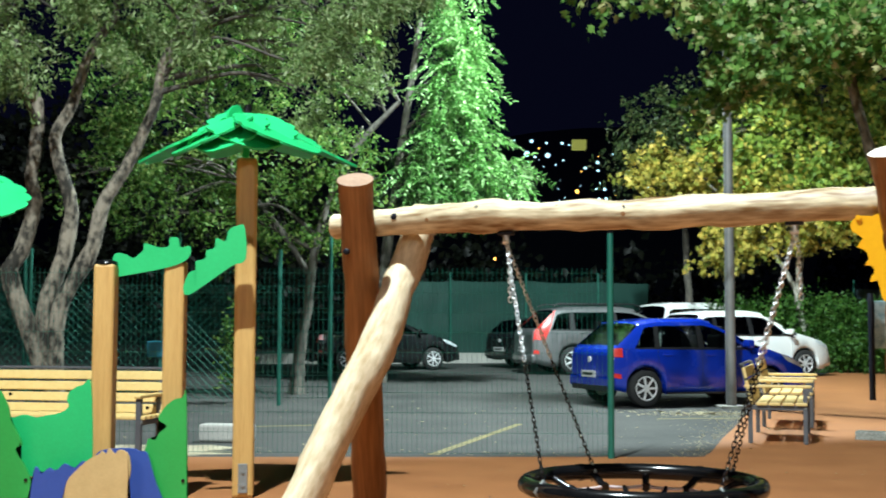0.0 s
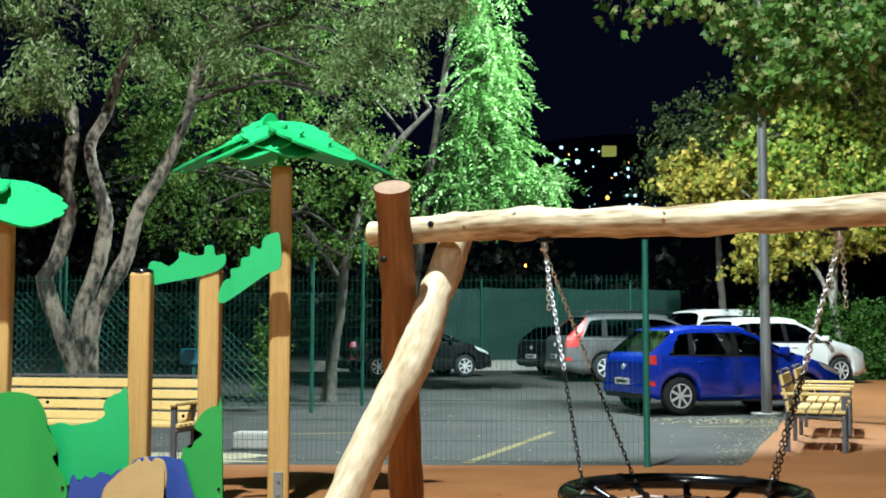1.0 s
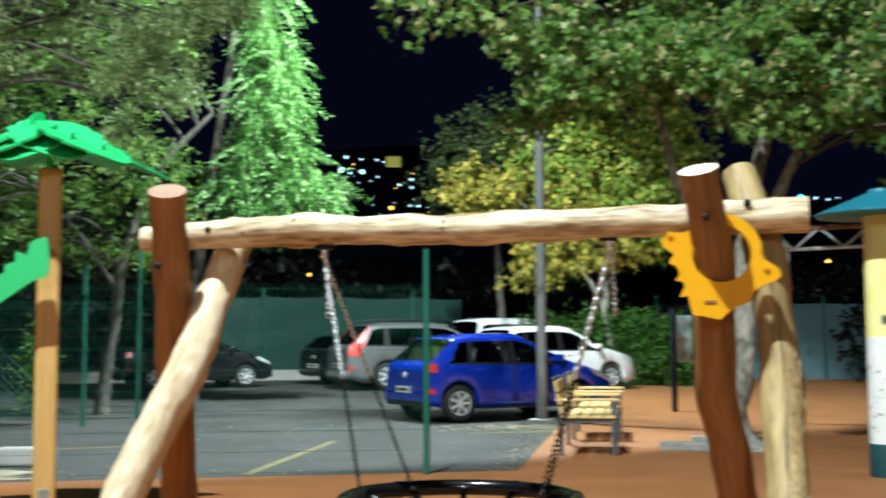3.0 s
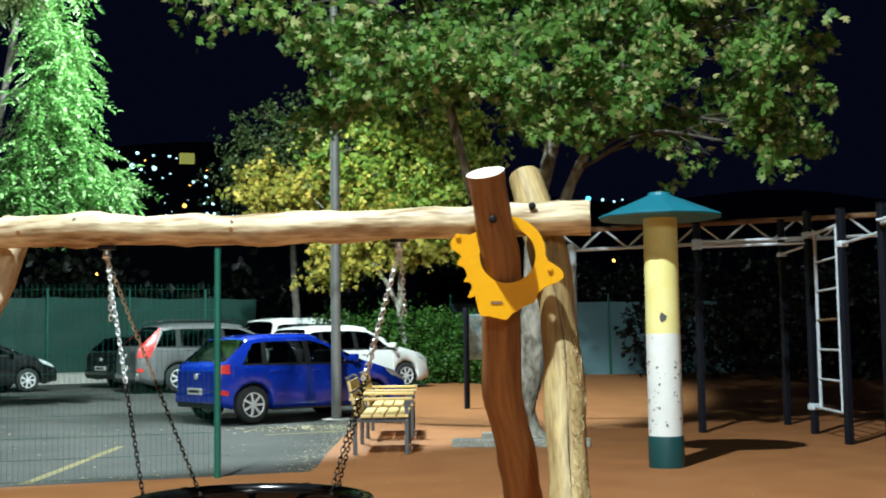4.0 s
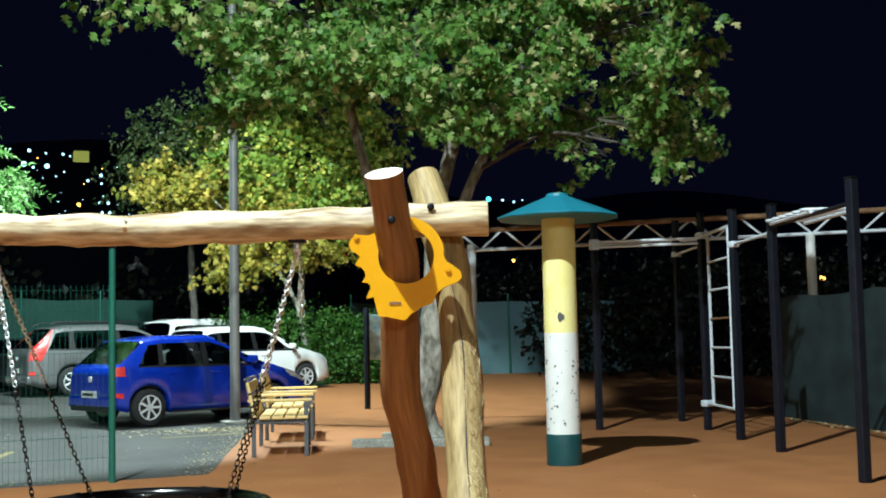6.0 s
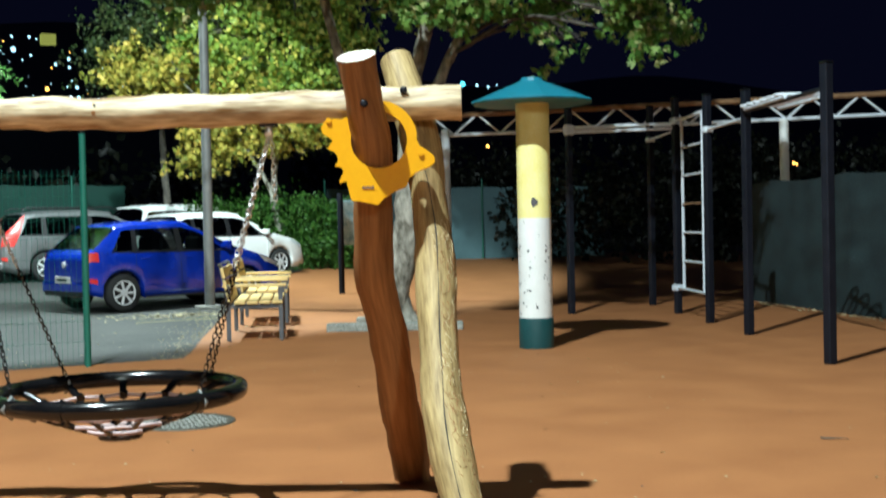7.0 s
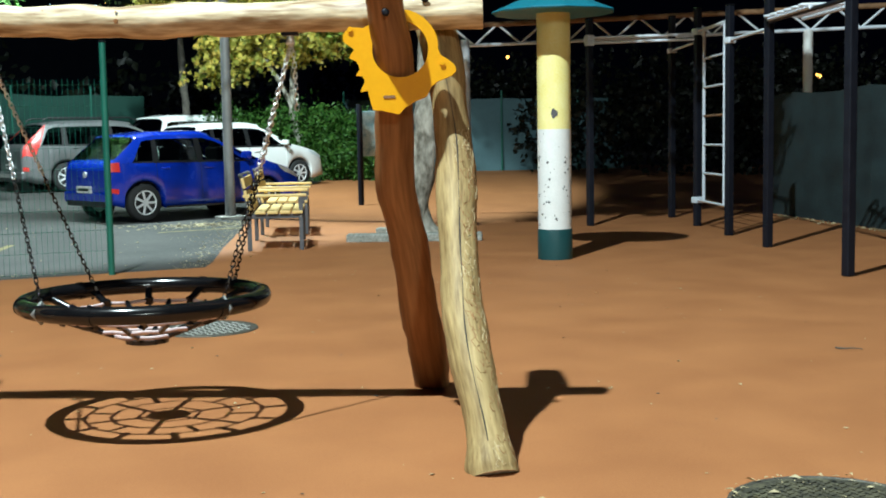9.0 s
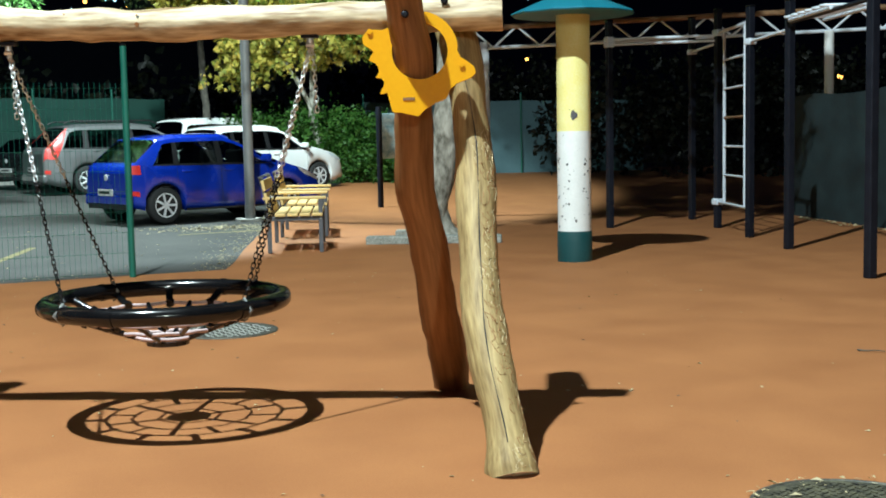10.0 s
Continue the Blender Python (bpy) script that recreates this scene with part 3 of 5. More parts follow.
for k in range(12):
    a = 2 * math.pi * (k + 1.0) / 12
    part("cord", tube([net_at(0.39, a), net_at(0.265, a)], 0.014, 6), M_BLACKPLASTIC, nest)
for k in range(6):
    a = 2 * math.pi * (k + 0.5) / 6
    part("cord", tube([net_at(0.26, a), net_at(0.07, a)], 0.014, 6), M_BLACKPLASTIC, nest)
part("centre_disc", tube([(0, 0, -0.20), (0, 0, -0.18)], 0.098, 20), M_BLACKPLASTIC, nest)


def chain(a, b, parent, name="chain", pitch=0.023, label="galvanised chain", material=None):
    a, b = Vector(a), Vector(b)
    d = (b - a)
    q = d.to_track_quat("Z", "Y").to_matrix().to_4x4()
    n = max(2, int(d.length / pitch))
    base = bmesh.new()
    loop = [(0.0085 * math.cos(t), 0, 0.0085 * math.sin(t) + (0.007 if math.sin(t) > 0 else -0.007)) for t in [2 * math.pi * (k + 0.5) / 8 for k in range(8)]]
    tube(loop, 0.0032, 5, bm=base, closed=True)
    me = bpy.data.meshes.new("link")
    base.to_mesh(me)
    base.free()
    bm = bmesh.new()
    for k in range(n):
        t = bmesh.new()
        t.from_mesh(me)
        t.transform(Matrix.Translation(a + d * ((k + 0.5) / n)) @ q @ pose(0, 0, 0, 0, 0, 45 + 90 * (k % 2)))
        join(bm, t)
    bpy.data.meshes.remove(me)
    return part(name, bm, material or M_CHROME, parent, label)


top = 1.72 - 0.575
for x, ends in ((-0.68, (233, 135)), (0.70, (-35, 53))):
    bracket = part("hanger", box(0.075, 0.05, 0.018, (x, 0, top + 0.036), 0.004), M_BLACK, nest, "dark steel hanger under the beam")
    bm = tube([(x, 0, top + 0.028), (x, 0, top + 0.004)], 0.016, 10)
    tube([(x - 0.018, 0, top - 0.004), (x + 0.018, 0, top - 0.004)], 0.011, 10, bm=bm)
    part("swivel", bm, M_CHROME, bracket, "small bright steel swivel")
    for a in ends:
        foot = Vector((R * math.cos(radians(a)), R * math.sin(radians(a)), 0.04))
        head = Vector((x, 0, top - 0.012))
        split = head.lerp(foot, 0.52)
        chain(head, split, nest)
        chain(split, foot, nest, "lower_chain", label="black lower chain", material=M_BLACKPLASTIC)
        part("shackle", tube([(foot.x, foot.y, -0.045), (foot.x * 1.085, foot.y * 1.085, 0), (foot.x, foot.y, 0.045), (foot.x * 0.92, foot.y * 0.92, 0)], 0.008, 6, closed=True), M_ZINC, nest)
    chain((x + 0.01, 0.01, top - 0.02), (x + (0.014 if x < 0 else 0.02), 0.02, top - 0.30), nest, "loose_chain")


# ---- mushroom column and pull-up frame ----
col = thing("mushroom_column", (6.02, 10.78, 0.012), 0, "yellow and white chipped round column with teal cone roof", "column")
part("foot", tube([(0, 0, 0), (0, 0, 0.02), (0, 0, 0.30), (0, 0, 0.315)], [0.178, 0.18, 0.18, 0.176], 40), M_TEAL_DARK, col, "dark teal painted foot", True)
part("white_shaft", tube([(0, 0, 0.312), (0, 0, 0.7), (0, 0, 1.34)], 0.173, 40), M_WHITE, col, "white paint with dark chips", True)
part("yellow_shaft", tube([(0, 0, 1.34), (0, 0, 1.8), (0, 0, 2.52)], 0.172, 40), M_YELLOW, col, "pale yellow paint")
roof = part("roof", tube([(0, 0, 2.515), (0, 0, 2.528), (0, 0, 2.54), (0, 0, 2.75), (0, 0, 2.78), (0, 0, 2.79)], [0.625, 0.635, 0.625, 0.12, 0.11, 0.02], 12), M_TEAL, col, "teal sheet-metal cone roof")
for f in roof.data.polygons:
    f.use_smooth = False
rng = random.Random(4)
for k in range(64):
    a, z = radians(rng.uniform(170, 330)), rng.uniform(0.36, 1.08) if k < 58 else rng.uniform(1.1, 1.9)
    s = rng.uniform(0.004, 0.013) * (1 if k < 58 else 0.6)
    c = Vector((math.cos(a), math.sin(a), 0))
    t = Vector((-c.y, c.x, 0))
    n = 6
    bm = bmesh.new()
    vs = [bm.verts.new(c * 0.1755 + Vector((0, 0, z)) + t * (s * rng.uniform(0.5, 1.2) * math.cos(2 * math.pi * i / n)) + Vector((0, 0, s * rng.uniform(0.6, 1.6) * math.sin(2 * math.pi * i / n)))) for i in range(n)]
    bm.faces.new(vs)
    part("paint_chip", bm, M_FRAME, col)
a = radians(242)
bm = bmesh.new()
bm.faces.new([bm.verts.new((0.1765 * math.cos(a + 0.2 * math.cos(t)), 0.1765 * math.sin(a + 0.2 * math.cos(t)), 1.5 + 0.045 * math.sin(t) * (1 + 0.3 * math.cos(3 * t)))) for t in [2 * math.pi * k / 14 for k in range(14)]])
part("paint_chip", bm, M_FRAME, col, "large grey worn patch")

gym = thing("pull_up_frame", (8.6, 11.5, 0.012), 0, "black and grey outdoor pull-up frame with ladder", "climbing frame")
G = Vector((8.6, 11.5, 0))
POSTS = {"a": (8.64, 14.45), "b": (10.49, 15.14), "c": (9.80, 13.54), "d": (9.19, 12.04), "e": (8.58, 10.55), "f": (7.41, 8.03)}
TOPS = {"a": 2.87, "b": 3.02, "c": 2.96, "d": 2.82, "e": 2.70, "f": 2.62}
for k, (x, y) in POSTS.items():
    bm = box(0.085, 0.085, TOPS[k], (x - G.x, y - G.y, TOPS[k] / 2), 0.01)
    p = part("post", bm, M_BLACK, gym, "black square steel post", m=None)
    part("cap", box(0.09, 0.09, 0.02, (x - G.x, y - G.y, TOPS[k] + 0.01), 0.005), M_BLACKPLASTIC, p)


def gp(k, z):
    return Vector((POSTS[k][0] - G.x, POSTS[k][1] - G.y, z))


def bar(a, b, r, m, name, label=""):
    return part(name, tube([a, a.lerp(b, 0.5), b], r, 10), m, gym, label)


# ladder between two posts
c, d = gp("c", 0), gp("d", 0)
la, lb2 = c.lerp(d, 0.22), c.lerp(d, 0.86)
for q in (la, lb2):
    bar(q + Vector((0, 0, 0.36)), q + Vector((0, 0, 2.66)), 0.022, M_GREYPAINT, "ladder_rail", "light grey chipped rail")
for k in range(7):
    z = 0.36 + k * 0.38
    bar(la + Vector((0, 0, z)), lb2 + Vector((0, 0, z)), 0.016, M_RUST if k == 3 else M_GREYPAINT, "rung")
for z in (0.36, 2.65):
    bar(c + Vector((0, 0, z)), d + Vector((0, 0, z)), 0.018, M_GREYPAINT, "ladder_holder")
    part("clamp", box(0.13, 0.13, 0.09, (c.x, c.y, z), 0.02), M_GREYPAINT, gym)
for k1, k2, z in (("b", "c", 2.52), ("d", "e", 2.40), ("a", "c", 2.55), ("a", "c", 2.62)):
    bar(gp(k1, z), gp(k2, z), 0.02, M_GREYPAINT, "pull_up_bar", "light grey pull-up bar")
    part("clamp", box(0.12, 0.12, 0.08, tuple(gp(k1, z)), 0.02), M_GREYPAINT, gym)
# monkey bars reaching from the last but one post towards the nearest
e = gp("e", 2.52) - Vector((0.07, -0.03, 0))
f = e + (gp("f", 2.46) - gp("e", 2.52)) * 0.58
side = Vector((0.45, -0.21, 0))
for o in (side * 0.12, side * 0.88):
    bar(e + o - Vector((0, 0, 0.03)), f + o - Vector((0, 0, 0.03)), 0.02, M_GREYPAINT, "monkey_bar_rail")
bar(gp("e", 2.47), gp("f", 2.41), 0.022, M_BLACK, "monkey_bar_carrier")
for k in range(6):
    q, w = e.lerp(f, (k + 0.5) / 6), (f - e) * 0.045
    pts = [q + side * 0.04 - w, q - side * 0.02, q + side * 0.04 + w, q + side * 0.5 + w * 1.1, q + side * 0.96 + w, q + side * 1.02, q + side * 0.96 - w, q + side * 0.5 - w * 1.1]
    part("monkey_bar", tube(pts, 0.016, 8, closed=True), M_GREYPAINT, gym, "light grey looped bar")

# long lattice beam behind the frame
truss = thing("lattice_beam", (8.4, 18.15, 0.0), 0, "rusty white-painted steel lattice beam on round posts", "steel beam")
ta, tb = Vector((-0.15, 0.1, 2.80)), Vector((6.4, -4.0, 2.93))
up = Vector((0, 0, 0.33))
part("chord", tube([ta, tb], 0.03, 10), M_GREYPAINT, truss)
part("chord", tube([ta + up, tb + up], 0.045, 10), M_RUST, truss, "rusty brown upper tube")
n = 20
for k in range(n):
    p, q = ta.lerp(tb, k / n), ta.lerp(tb, (k + 1) / n)
    part("brace", tube([p, q + up] if k % 2 else [p + up, q], 0.02, 8), M_GREYPAINT, truss)
for f in (0.03, 0.745):
    p = ta.lerp(tb, f)
    g = ground_z(p.y + 18.15)
    part("post", tube([(p.x, p.y, g), (p.x, p.y, 2.9)], 0.075, 16), M_GREYPAINT if f < 0.5 else M_WHITE, truss, "round pale painted post")


# ---- cars ----
def car(name, at, turn, label, paint, L=3.97, W=1.68, roof=1.46, base=2.47, belt=0.93, rear=0.62, wheel=0.30, tail_slope=0.42, front_over=0.82, hood_h=0.93, screen=(0.98, 1.75), rails=False, tall_lamp=False, plate_z=0.52):
    """A car on its wheels, nose to +x. The body is one curved skin over stations along x; panes, lamps and seams lie on that skin."""
    root = thing(name, at, turn, label, "car", "parked cars")
    xr = -L / 2
    rw, fw = xr + (L - base - front_over), L / 2 - front_over
    A = wheel + 0.055
    x_tail = xr + 0.06
    top_knots_x = [xr, xr + 0.05, xr + 0.12, xr + 0.12 + tail_slope, xr + 0.12 + tail_slope + 0.35, -0.1, L / 2 - screen[1] - 0.10, L / 2 - screen[0], L / 2 - 0.35, L / 2 - 0.1, L / 2]
    top_knots_z = [belt - 0.10, belt + 0.02, belt + 0.06, roof - 0.07, roof - 0.015, roof, roof - 0.05, hood_h + 0.05, hood_h - 0.14, hood_h - 0.26, 0.52]

    def z_top(x):
        return float(np.interp(x, top_knots_x, top_knots_z))

    def z_low(x):
        z = 0.20 + 0.10 * max(0.0, (abs(x) - L / 2 + 0.35) / 0.35)
        for w in (rw, fw):
            d = abs(x - w)
            if d < A:
                z = max(z, wheel * 0.98 + math.sqrt(A * A - d * d))
        return z

    def half(x):
        e = abs(x) / (L / 2)
        return W / 2 * (1 - 0.16 * max(0.0, (e - 0.72) / 0.28) ** 2.2)

    def section(x):
        """Points from the sill up to the middle of the roof."""
        lo, hi, w = z_low(x), z_top(x), half(x)
        b = min(belt + 0.02 * (-x / L), hi - 0.02)
        lo = min(lo, b - 0.08)
        cabin = max(0.0, hi - belt)
        wr = w * (0.95 - 0.36 * cabin)
        mid = lo + (b - lo) * 0.55
        return [(0.0, lo + 0.05), (w * 0.80, lo + 0.04), (w * 0.965, lo), (w * 1.0, lo + (b - lo) * 0.18), (w * 0.992, mid), (w * 0.985, lo + (b - lo) * 0.8), (w * 0.955, b),
                (w * 0.955 + (wr - w * 0.955) * 0.5, b + (hi - b) * 0.47 + 0.0), (wr, b + (hi - b) * 0.86), (wr * 0.90, b + (hi - b) * 0.965), (wr * 0.5, hi - 0.006), (0.0, hi)]

    def skin(x, v, off=0.0):
        s = section(x)
        i = min(int(v), len(s) - 2)
        f = v - i
        y, z = s[i][0] * (1 - f) + s[i + 1][0] * f, s[i][1] * (1 - f) + s[i + 1][1] * f
        dy, dz = s[i + 1][0] - s[i][0], s[i + 1][1] - s[i][1]
        n = math.hypot(dy, dz) or 1
        return Vector((x, y + off * dz / n, z - off * dy / n))

    glass_x = (xr + 0.17, L / 2 - screen[0] - 0.02)
    tail_x = (xr + 0.13, xr + 0.12 + tail_slope * 0.93)
    screen_x = (L / 2 - screen[1] - 0.08, L / 2 - screen[0] - 0.03)
    stations = sorted(set([round(xr + L * k / 46, 4) for k in range(47)] + [round(w + A * math.cos(math.pi * k / 14), 4) for w in (rw, fw) for k in range(15)] + [round(w + s * (A + 0.004), 4) for w in (rw, fw) for s in (-1, 1)] + [round(k, 4) for k in (*top_knots_x, *glass_x, *tail_x, *screen_x)]))
    bm = bmesh.new()
    rows = []
    for x in stations:
        s = section(x)
        right = [bm.verts.new((x, -y, z)) for y, z in s]
        left = [bm.verts.new((x, y, z)) for y, z in s[1:-1]]
        rows.append(right + left[::-1])
    for a, b in zip(rows, rows[1:]):
        for k in range(len(a)):
            j = (k + 1) % len(a)
            s = k if k < 11 else 21 - k
            x = (a[0].co.x + b[0].co.x) / 2
            if (s in (6, 7) and glass_x[0] < x < glass_x[1]) or (s in (8, 9, 10) and (tail_x[0] < x < tail_x[1] or screen_x[0] < x < screen_x[1])):
                continue
            f = bm.faces.new((a[k], a[j], b[j], b[k]))
            f.smooth = True
    bm.faces.new(rows[0])
    bm.faces.new(rows[-1][::-1])
    body = part("body", bm, paint, root)

    def patch(pname, x0, x1, v0, v1, material, label="", off=0.006, side=1, lean0=0.0, lean1=0.0, parent=None, n=10):
        """A piece of the skin from x0 to x1 and v0 to v1; side -1 is the right flank; lean shifts its ends along x at the top."""
        b = bmesh.new()
        grid = []
        for i in range(n + 1):
            row = []
            for j in range(5):
                g = j / 4
                x = (x0 + lean0 * g) * (1 - i / n) + (x1 + lean1 * g) * i / n
                p = skin(max(xr, min(L / 2, x)), v0 + (v1 - v0) * g, off)
                row.append(b.verts.new((p.x, p.y * side, p.z)))
            grid.append(row)
        for i in range(n):
            for j in range(4):
                f = b.faces.new((grid[i][j], grid[i + 1][j], grid[i + 1][j + 1], grid[i][j + 1]))
                f.smooth = True
        return part(pname, b, material, parent or root, label)

    xw0 = xr + 0.12 + tail_slope * 0.75
    xw1 = L / 2 - screen[0] - 0.28
    third = (xw1 - xw0)
    for side in (1, -1):
        for x0, x1 in ((glass_x[0], xw0 + third * 0.19), (xw0 + third * 0.19, xw0 + third * 0.585), (xw0 + third * 0.585, glass_x[1])):
            patch("side_window", x0, x1, 6.0, 8.0, M_CARGLASS, "dark side window", -0.002, side, n=16)
        patch("rear_pillar", glass_x[0] - 0.02, xw0 - third * 0.02, 5.98, 8.06, paint, "", 0.004, side, 0.0, 0.30)
        patch("roof_edge", glass_x[0] + 0.1, xw1 - 0.1, 7.7, 8.06, paint, "", 0.004, side)
        patch("pillar_trim", xw0 + third * 0.16, xw0 + third * 0.21, 6.0, 8.02, M_TRIM, "", 0.004, side, 0.05, 0.02, n=2)
        patch("pillar_trim", xw0 + third * 0.56, xw0 + third * 0.61, 6.0, 8.02, M_TRIM, "", 0.004, side, n=2)
        patch("belt_trim", xw0 - 0.1, glass_x[1] - 0.02, 5.96, 6.12, M_TRIM, "", 0.005, side)
        patch("front_pillar", glass_x[1] - 0.16, glass_x[1] + 0.04, 5.98, 8.1, paint, "", 0.005, side, -0.62, -0.60, n=4)
        for x in (xw0 + third * 0.185, xw0 + third * 0.585, xw1 + 0.10):
            patch("door_seam", x - 0.004, x + 0.004, 3.1, 6.0, M_TRIM, off=0.003, side=side, n=1)
        for x in (xw0 + third * 0.27, xw0 + third * 0.66):
            p = skin(x, 5.35, 0.012)
            part("door_handle", box(0.16, 0.03, 0.028, (p.x, p.y * side, p.z), 0.008), paint, root)
        patch("sill_trim", rw + A + 0.02, fw - A - 0.02, 2.0, 2.25, M_TRIM, off=0.004, side=side)
        if tall_lamp:
            patch("tail_lamp", xr + 0.02, xr + 0.30, 4.7, 8.3, M_TAIL, "tall red tail lamp", 0.014, side, 0.12, 0.34)
        else:
            patch("tail_lamp", xr + 0.01, xr + 0.19, 5.0, 6.25, M_TAIL, "red tail lamp", 0.012, side, 0.03, 0.0)
        patch("head_lamp", L / 2 - 0.52, L / 2 - 0.10, 5.3, 6.5, M_HEAD, "clear headlamp", 0.010, side, -0.05, -0.02)
        p = skin(xw1 + 0.0, 6.4, 0.10)
        part("mirror", box(0.11, 0.20, 0.13, (p.x, p.y * side, p.z + 0.03), 0.03), paint, root)
        patch("rear_reflector", xr + 0.03, xr + 0.16, 3.3, 3.6, M_TAIL, off=0.008, side=side, n=3)
        if rails:
            part("roof_rail", tube([(xw0 + 0.1, side * W * 0.33, roof - 0.02), (xw0 + 0.25, side * W * 0.33, roof + 0.045), (0.35, side * W * 0.33, roof + 0.045), (0.55, side * W * 0.33, roof - 0.04)], 0.018, 8), M_TRIM, root)

    def cross_patch(pname, x0, x1, wide0, wide1, material, label="", off=0.008, n=6):
        """A piece across the car (screens, hood seams) between x0 and x1."""
        b = bmesh.new()
        grid = []
        for i in range(n + 1):
            x = x0 + (x1 - x0) * i / n
            row = []
            for j in range(9):
                g = (j / 8 * 2 - 1) * (wide0 + (wide1 - wide0) * i / n)
                s = section(x)
                ys, zs = [q[0] for q in s[8:]][::-1], [q[1] for q in s[8:]][::-1]
                z = float(np.interp(abs(g), ys, zs))
                slope = (z_top(min(x + 0.01, L / 2)) - z_top(max(x - 0.01, xr))) / 0.02
                nx, nz = -slope, 1.0
                q = math.hypot(nx, nz)
                row.append(b.verts.new((x + off * nx / q, g, z + off * nz / q)))
            grid.append(row)
        for i in range(n):
            for j in range(8):
                b.faces.new((grid[i][j], grid[i + 1][j], grid[i + 1][j + 1], grid[i][j + 1])).smooth = True
        return part(pname, b, material, root, label)

    cross_patch("rear_window", tail_x[0], tail_x[1], W * 0.42, W * 0.37, M_CARGLASS, "dark rear window", 0.0)
    cross_patch("windscreen", screen_x[0], screen_x[1], W * 0.38, W * 0.45, M_CARGLASS, "dark windscreen", 0.0)
    # rear face
    part("rear_bumper", box(0.12, W * 0.90, 0.20, (xr + 0.03, 0, 0.40), 0.05), paint, root)
    part("bumper_insert", box(0.10, W * 0.78, 0.10, (xr + 0.02, 0, 0.30), 0.03), M_TRIM, root)
    pl = part("number_plate", box(0.015, 0.50, 0.11, (xr - 0.034, 0, 0.52 if not tall_lamp else 0.62), 0.003), M_PLATE, root, "white number plate")
    part("plate_bar", box(0.004, 0.34, 0.045, (xr - 0.043, 0.02, 0.52 if not tall_lamp else 0.62)), M_TRIM, pl)
    part("badge", tube([(xr - 0.005, 0, belt - 0.17), (xr - 0.022, 0, belt - 0.17)], 0.05, 16), M_RIM, root, "plain round badge")
    part("grille", box(0.05, W * 0.5, 0.14, (L / 2 - 0.01, 0, 0.46), 0.02), M_TRIM, root)
    part("front_bumper", box(0.10, W * 0.82, 0.18, (L / 2 - 0.03, 0, 0.34), 0.04), paint, root)
    # seats seen through the glass, dark underbody
    for x in (-0.55, 0.35):
        for y in (-0.36, 0.36):
            bm = box(0.16, 0.46, 0.55, (x, y, belt - 0.02), 0.05)
            box(0.11, 0.24, 0.17, (x - 0.01, y, belt + 0.30), 0.04, bm)
            part("seat", bm, M_CABIN, root, "dark car seat")
    part("cabin_floor", box(L * 0.62, W * 0.84, 0.05, (-0.15, 0, belt - 0.32), 0.02), M_CABIN, root)
    part("underbody", box(base - 2 * A - 0.02, W * 0.8, 0.16, ((rw + fw) / 2, 0, 0.28), 0.03), M_TRIM, root)
    # wheels
    bm = bmesh.new()
    ring = lambda r, y: [(r * math.cos(2 * math.pi * k / 28), y, r * math.sin(2 * math.pi * k / 28)) for k in range(28)]
    prof = [(wheel * 0.66, -0.085), (wheel * 0.94, -0.09), (wheel, -0.06), (wheel, 0.06), (wheel * 0.94, 0.09), (wheel * 0.66, 0.085)]
    rings = [[bm.verts.new(p) for p in ring(r, y)] for r, y in prof]
    for a, b in zip(rings, rings[1:]):
        for k in range(28):
            bm.faces.new((a[k], a[(k + 1) % 28], b[(k + 1) % 28], b[k])).smooth = True
    tyre_bm = bm
    rim_bm = bmesh.new()
    tube([(0, -0.05, 0), (0, -0.04, 0)], wheel * 0.66, 28, bm=rim_bm)
    tube([(0, -0.092, 0), (0, -0.05, 0)], wheel * 0.16, 14, bm=rim_bm)
    hoop = [(wheel * 0.64 * math.cos(2 * math.pi * k / 28), -0.075, wheel * 0.64 * math.sin(2 * math.pi * k / 28)) for k in range(28)]
    tube(hoop, 0.014, 6, bm=rim_bm, closed=True)
    spoke_bm = bmesh.new()
    for k in range(7):
        box(wheel * 0.46, 0.018, wheel * 0.13, (wheel * 0.37, -0.078, 0), 0.006, spoke_bm, pose(0, 0, 0, 0, 360 / 7 * k, 0))
    dark = bmesh.new()
    tube([(0, -0.058, 0), (0, -0.052, 0)], wheel * 0.63, 28, bm=dark)
    w0 = new("wheel")
    w0.parent = root
    w0.matrix_basis = pose(rw, -W / 2 + 0.10, wheel)
    tyre = part("tyre", tyre_bm, M_TYRE, w0)
    rim = part("rim", rim_bm, M_RIM, w0, "silver wheel cover")
    gap = part("rim_gap", dark, M_TRIM, w0)
    spk = part("spokes", spoke_bm, M_RIM, w0)
    for x, s in ((fw, -1), (rw, 1), (fw, 1)):
        w = new("wheel")
        w.parent = root
        w.matrix_basis = pose(x, s * (W / 2 - 0.10), wheel, 0, 0, 0 if s < 0 else 180)
        for o in (tyre, rim, gap, spk):
            again(o, Matrix(), w)
    return root


P_BLUE = mat("blue car paint", (0.003, 0.022, 0.31), (0.004, 0.032, 0.40), 0.25, 3, bump=0, coat=1.0)
P_SILVER = mat("silver car paint", (0.145, 0.148, 0.15), (0.20, 0.203, 0.207), 0.35, 3, bump=0, metal=0.5, coat=0.8)
P_WHITE = mat("white car paint", (0.70, 0.71, 0.70), (0.78, 0.79, 0.78), 0.3, 3, bump=0, coat=0.8)
P_BLACK = mat("black car paint", (0.006, 0.007, 0.008), (0.012, 0.013, 0.014), 0.25, 3, bump=0, coat=1.0)


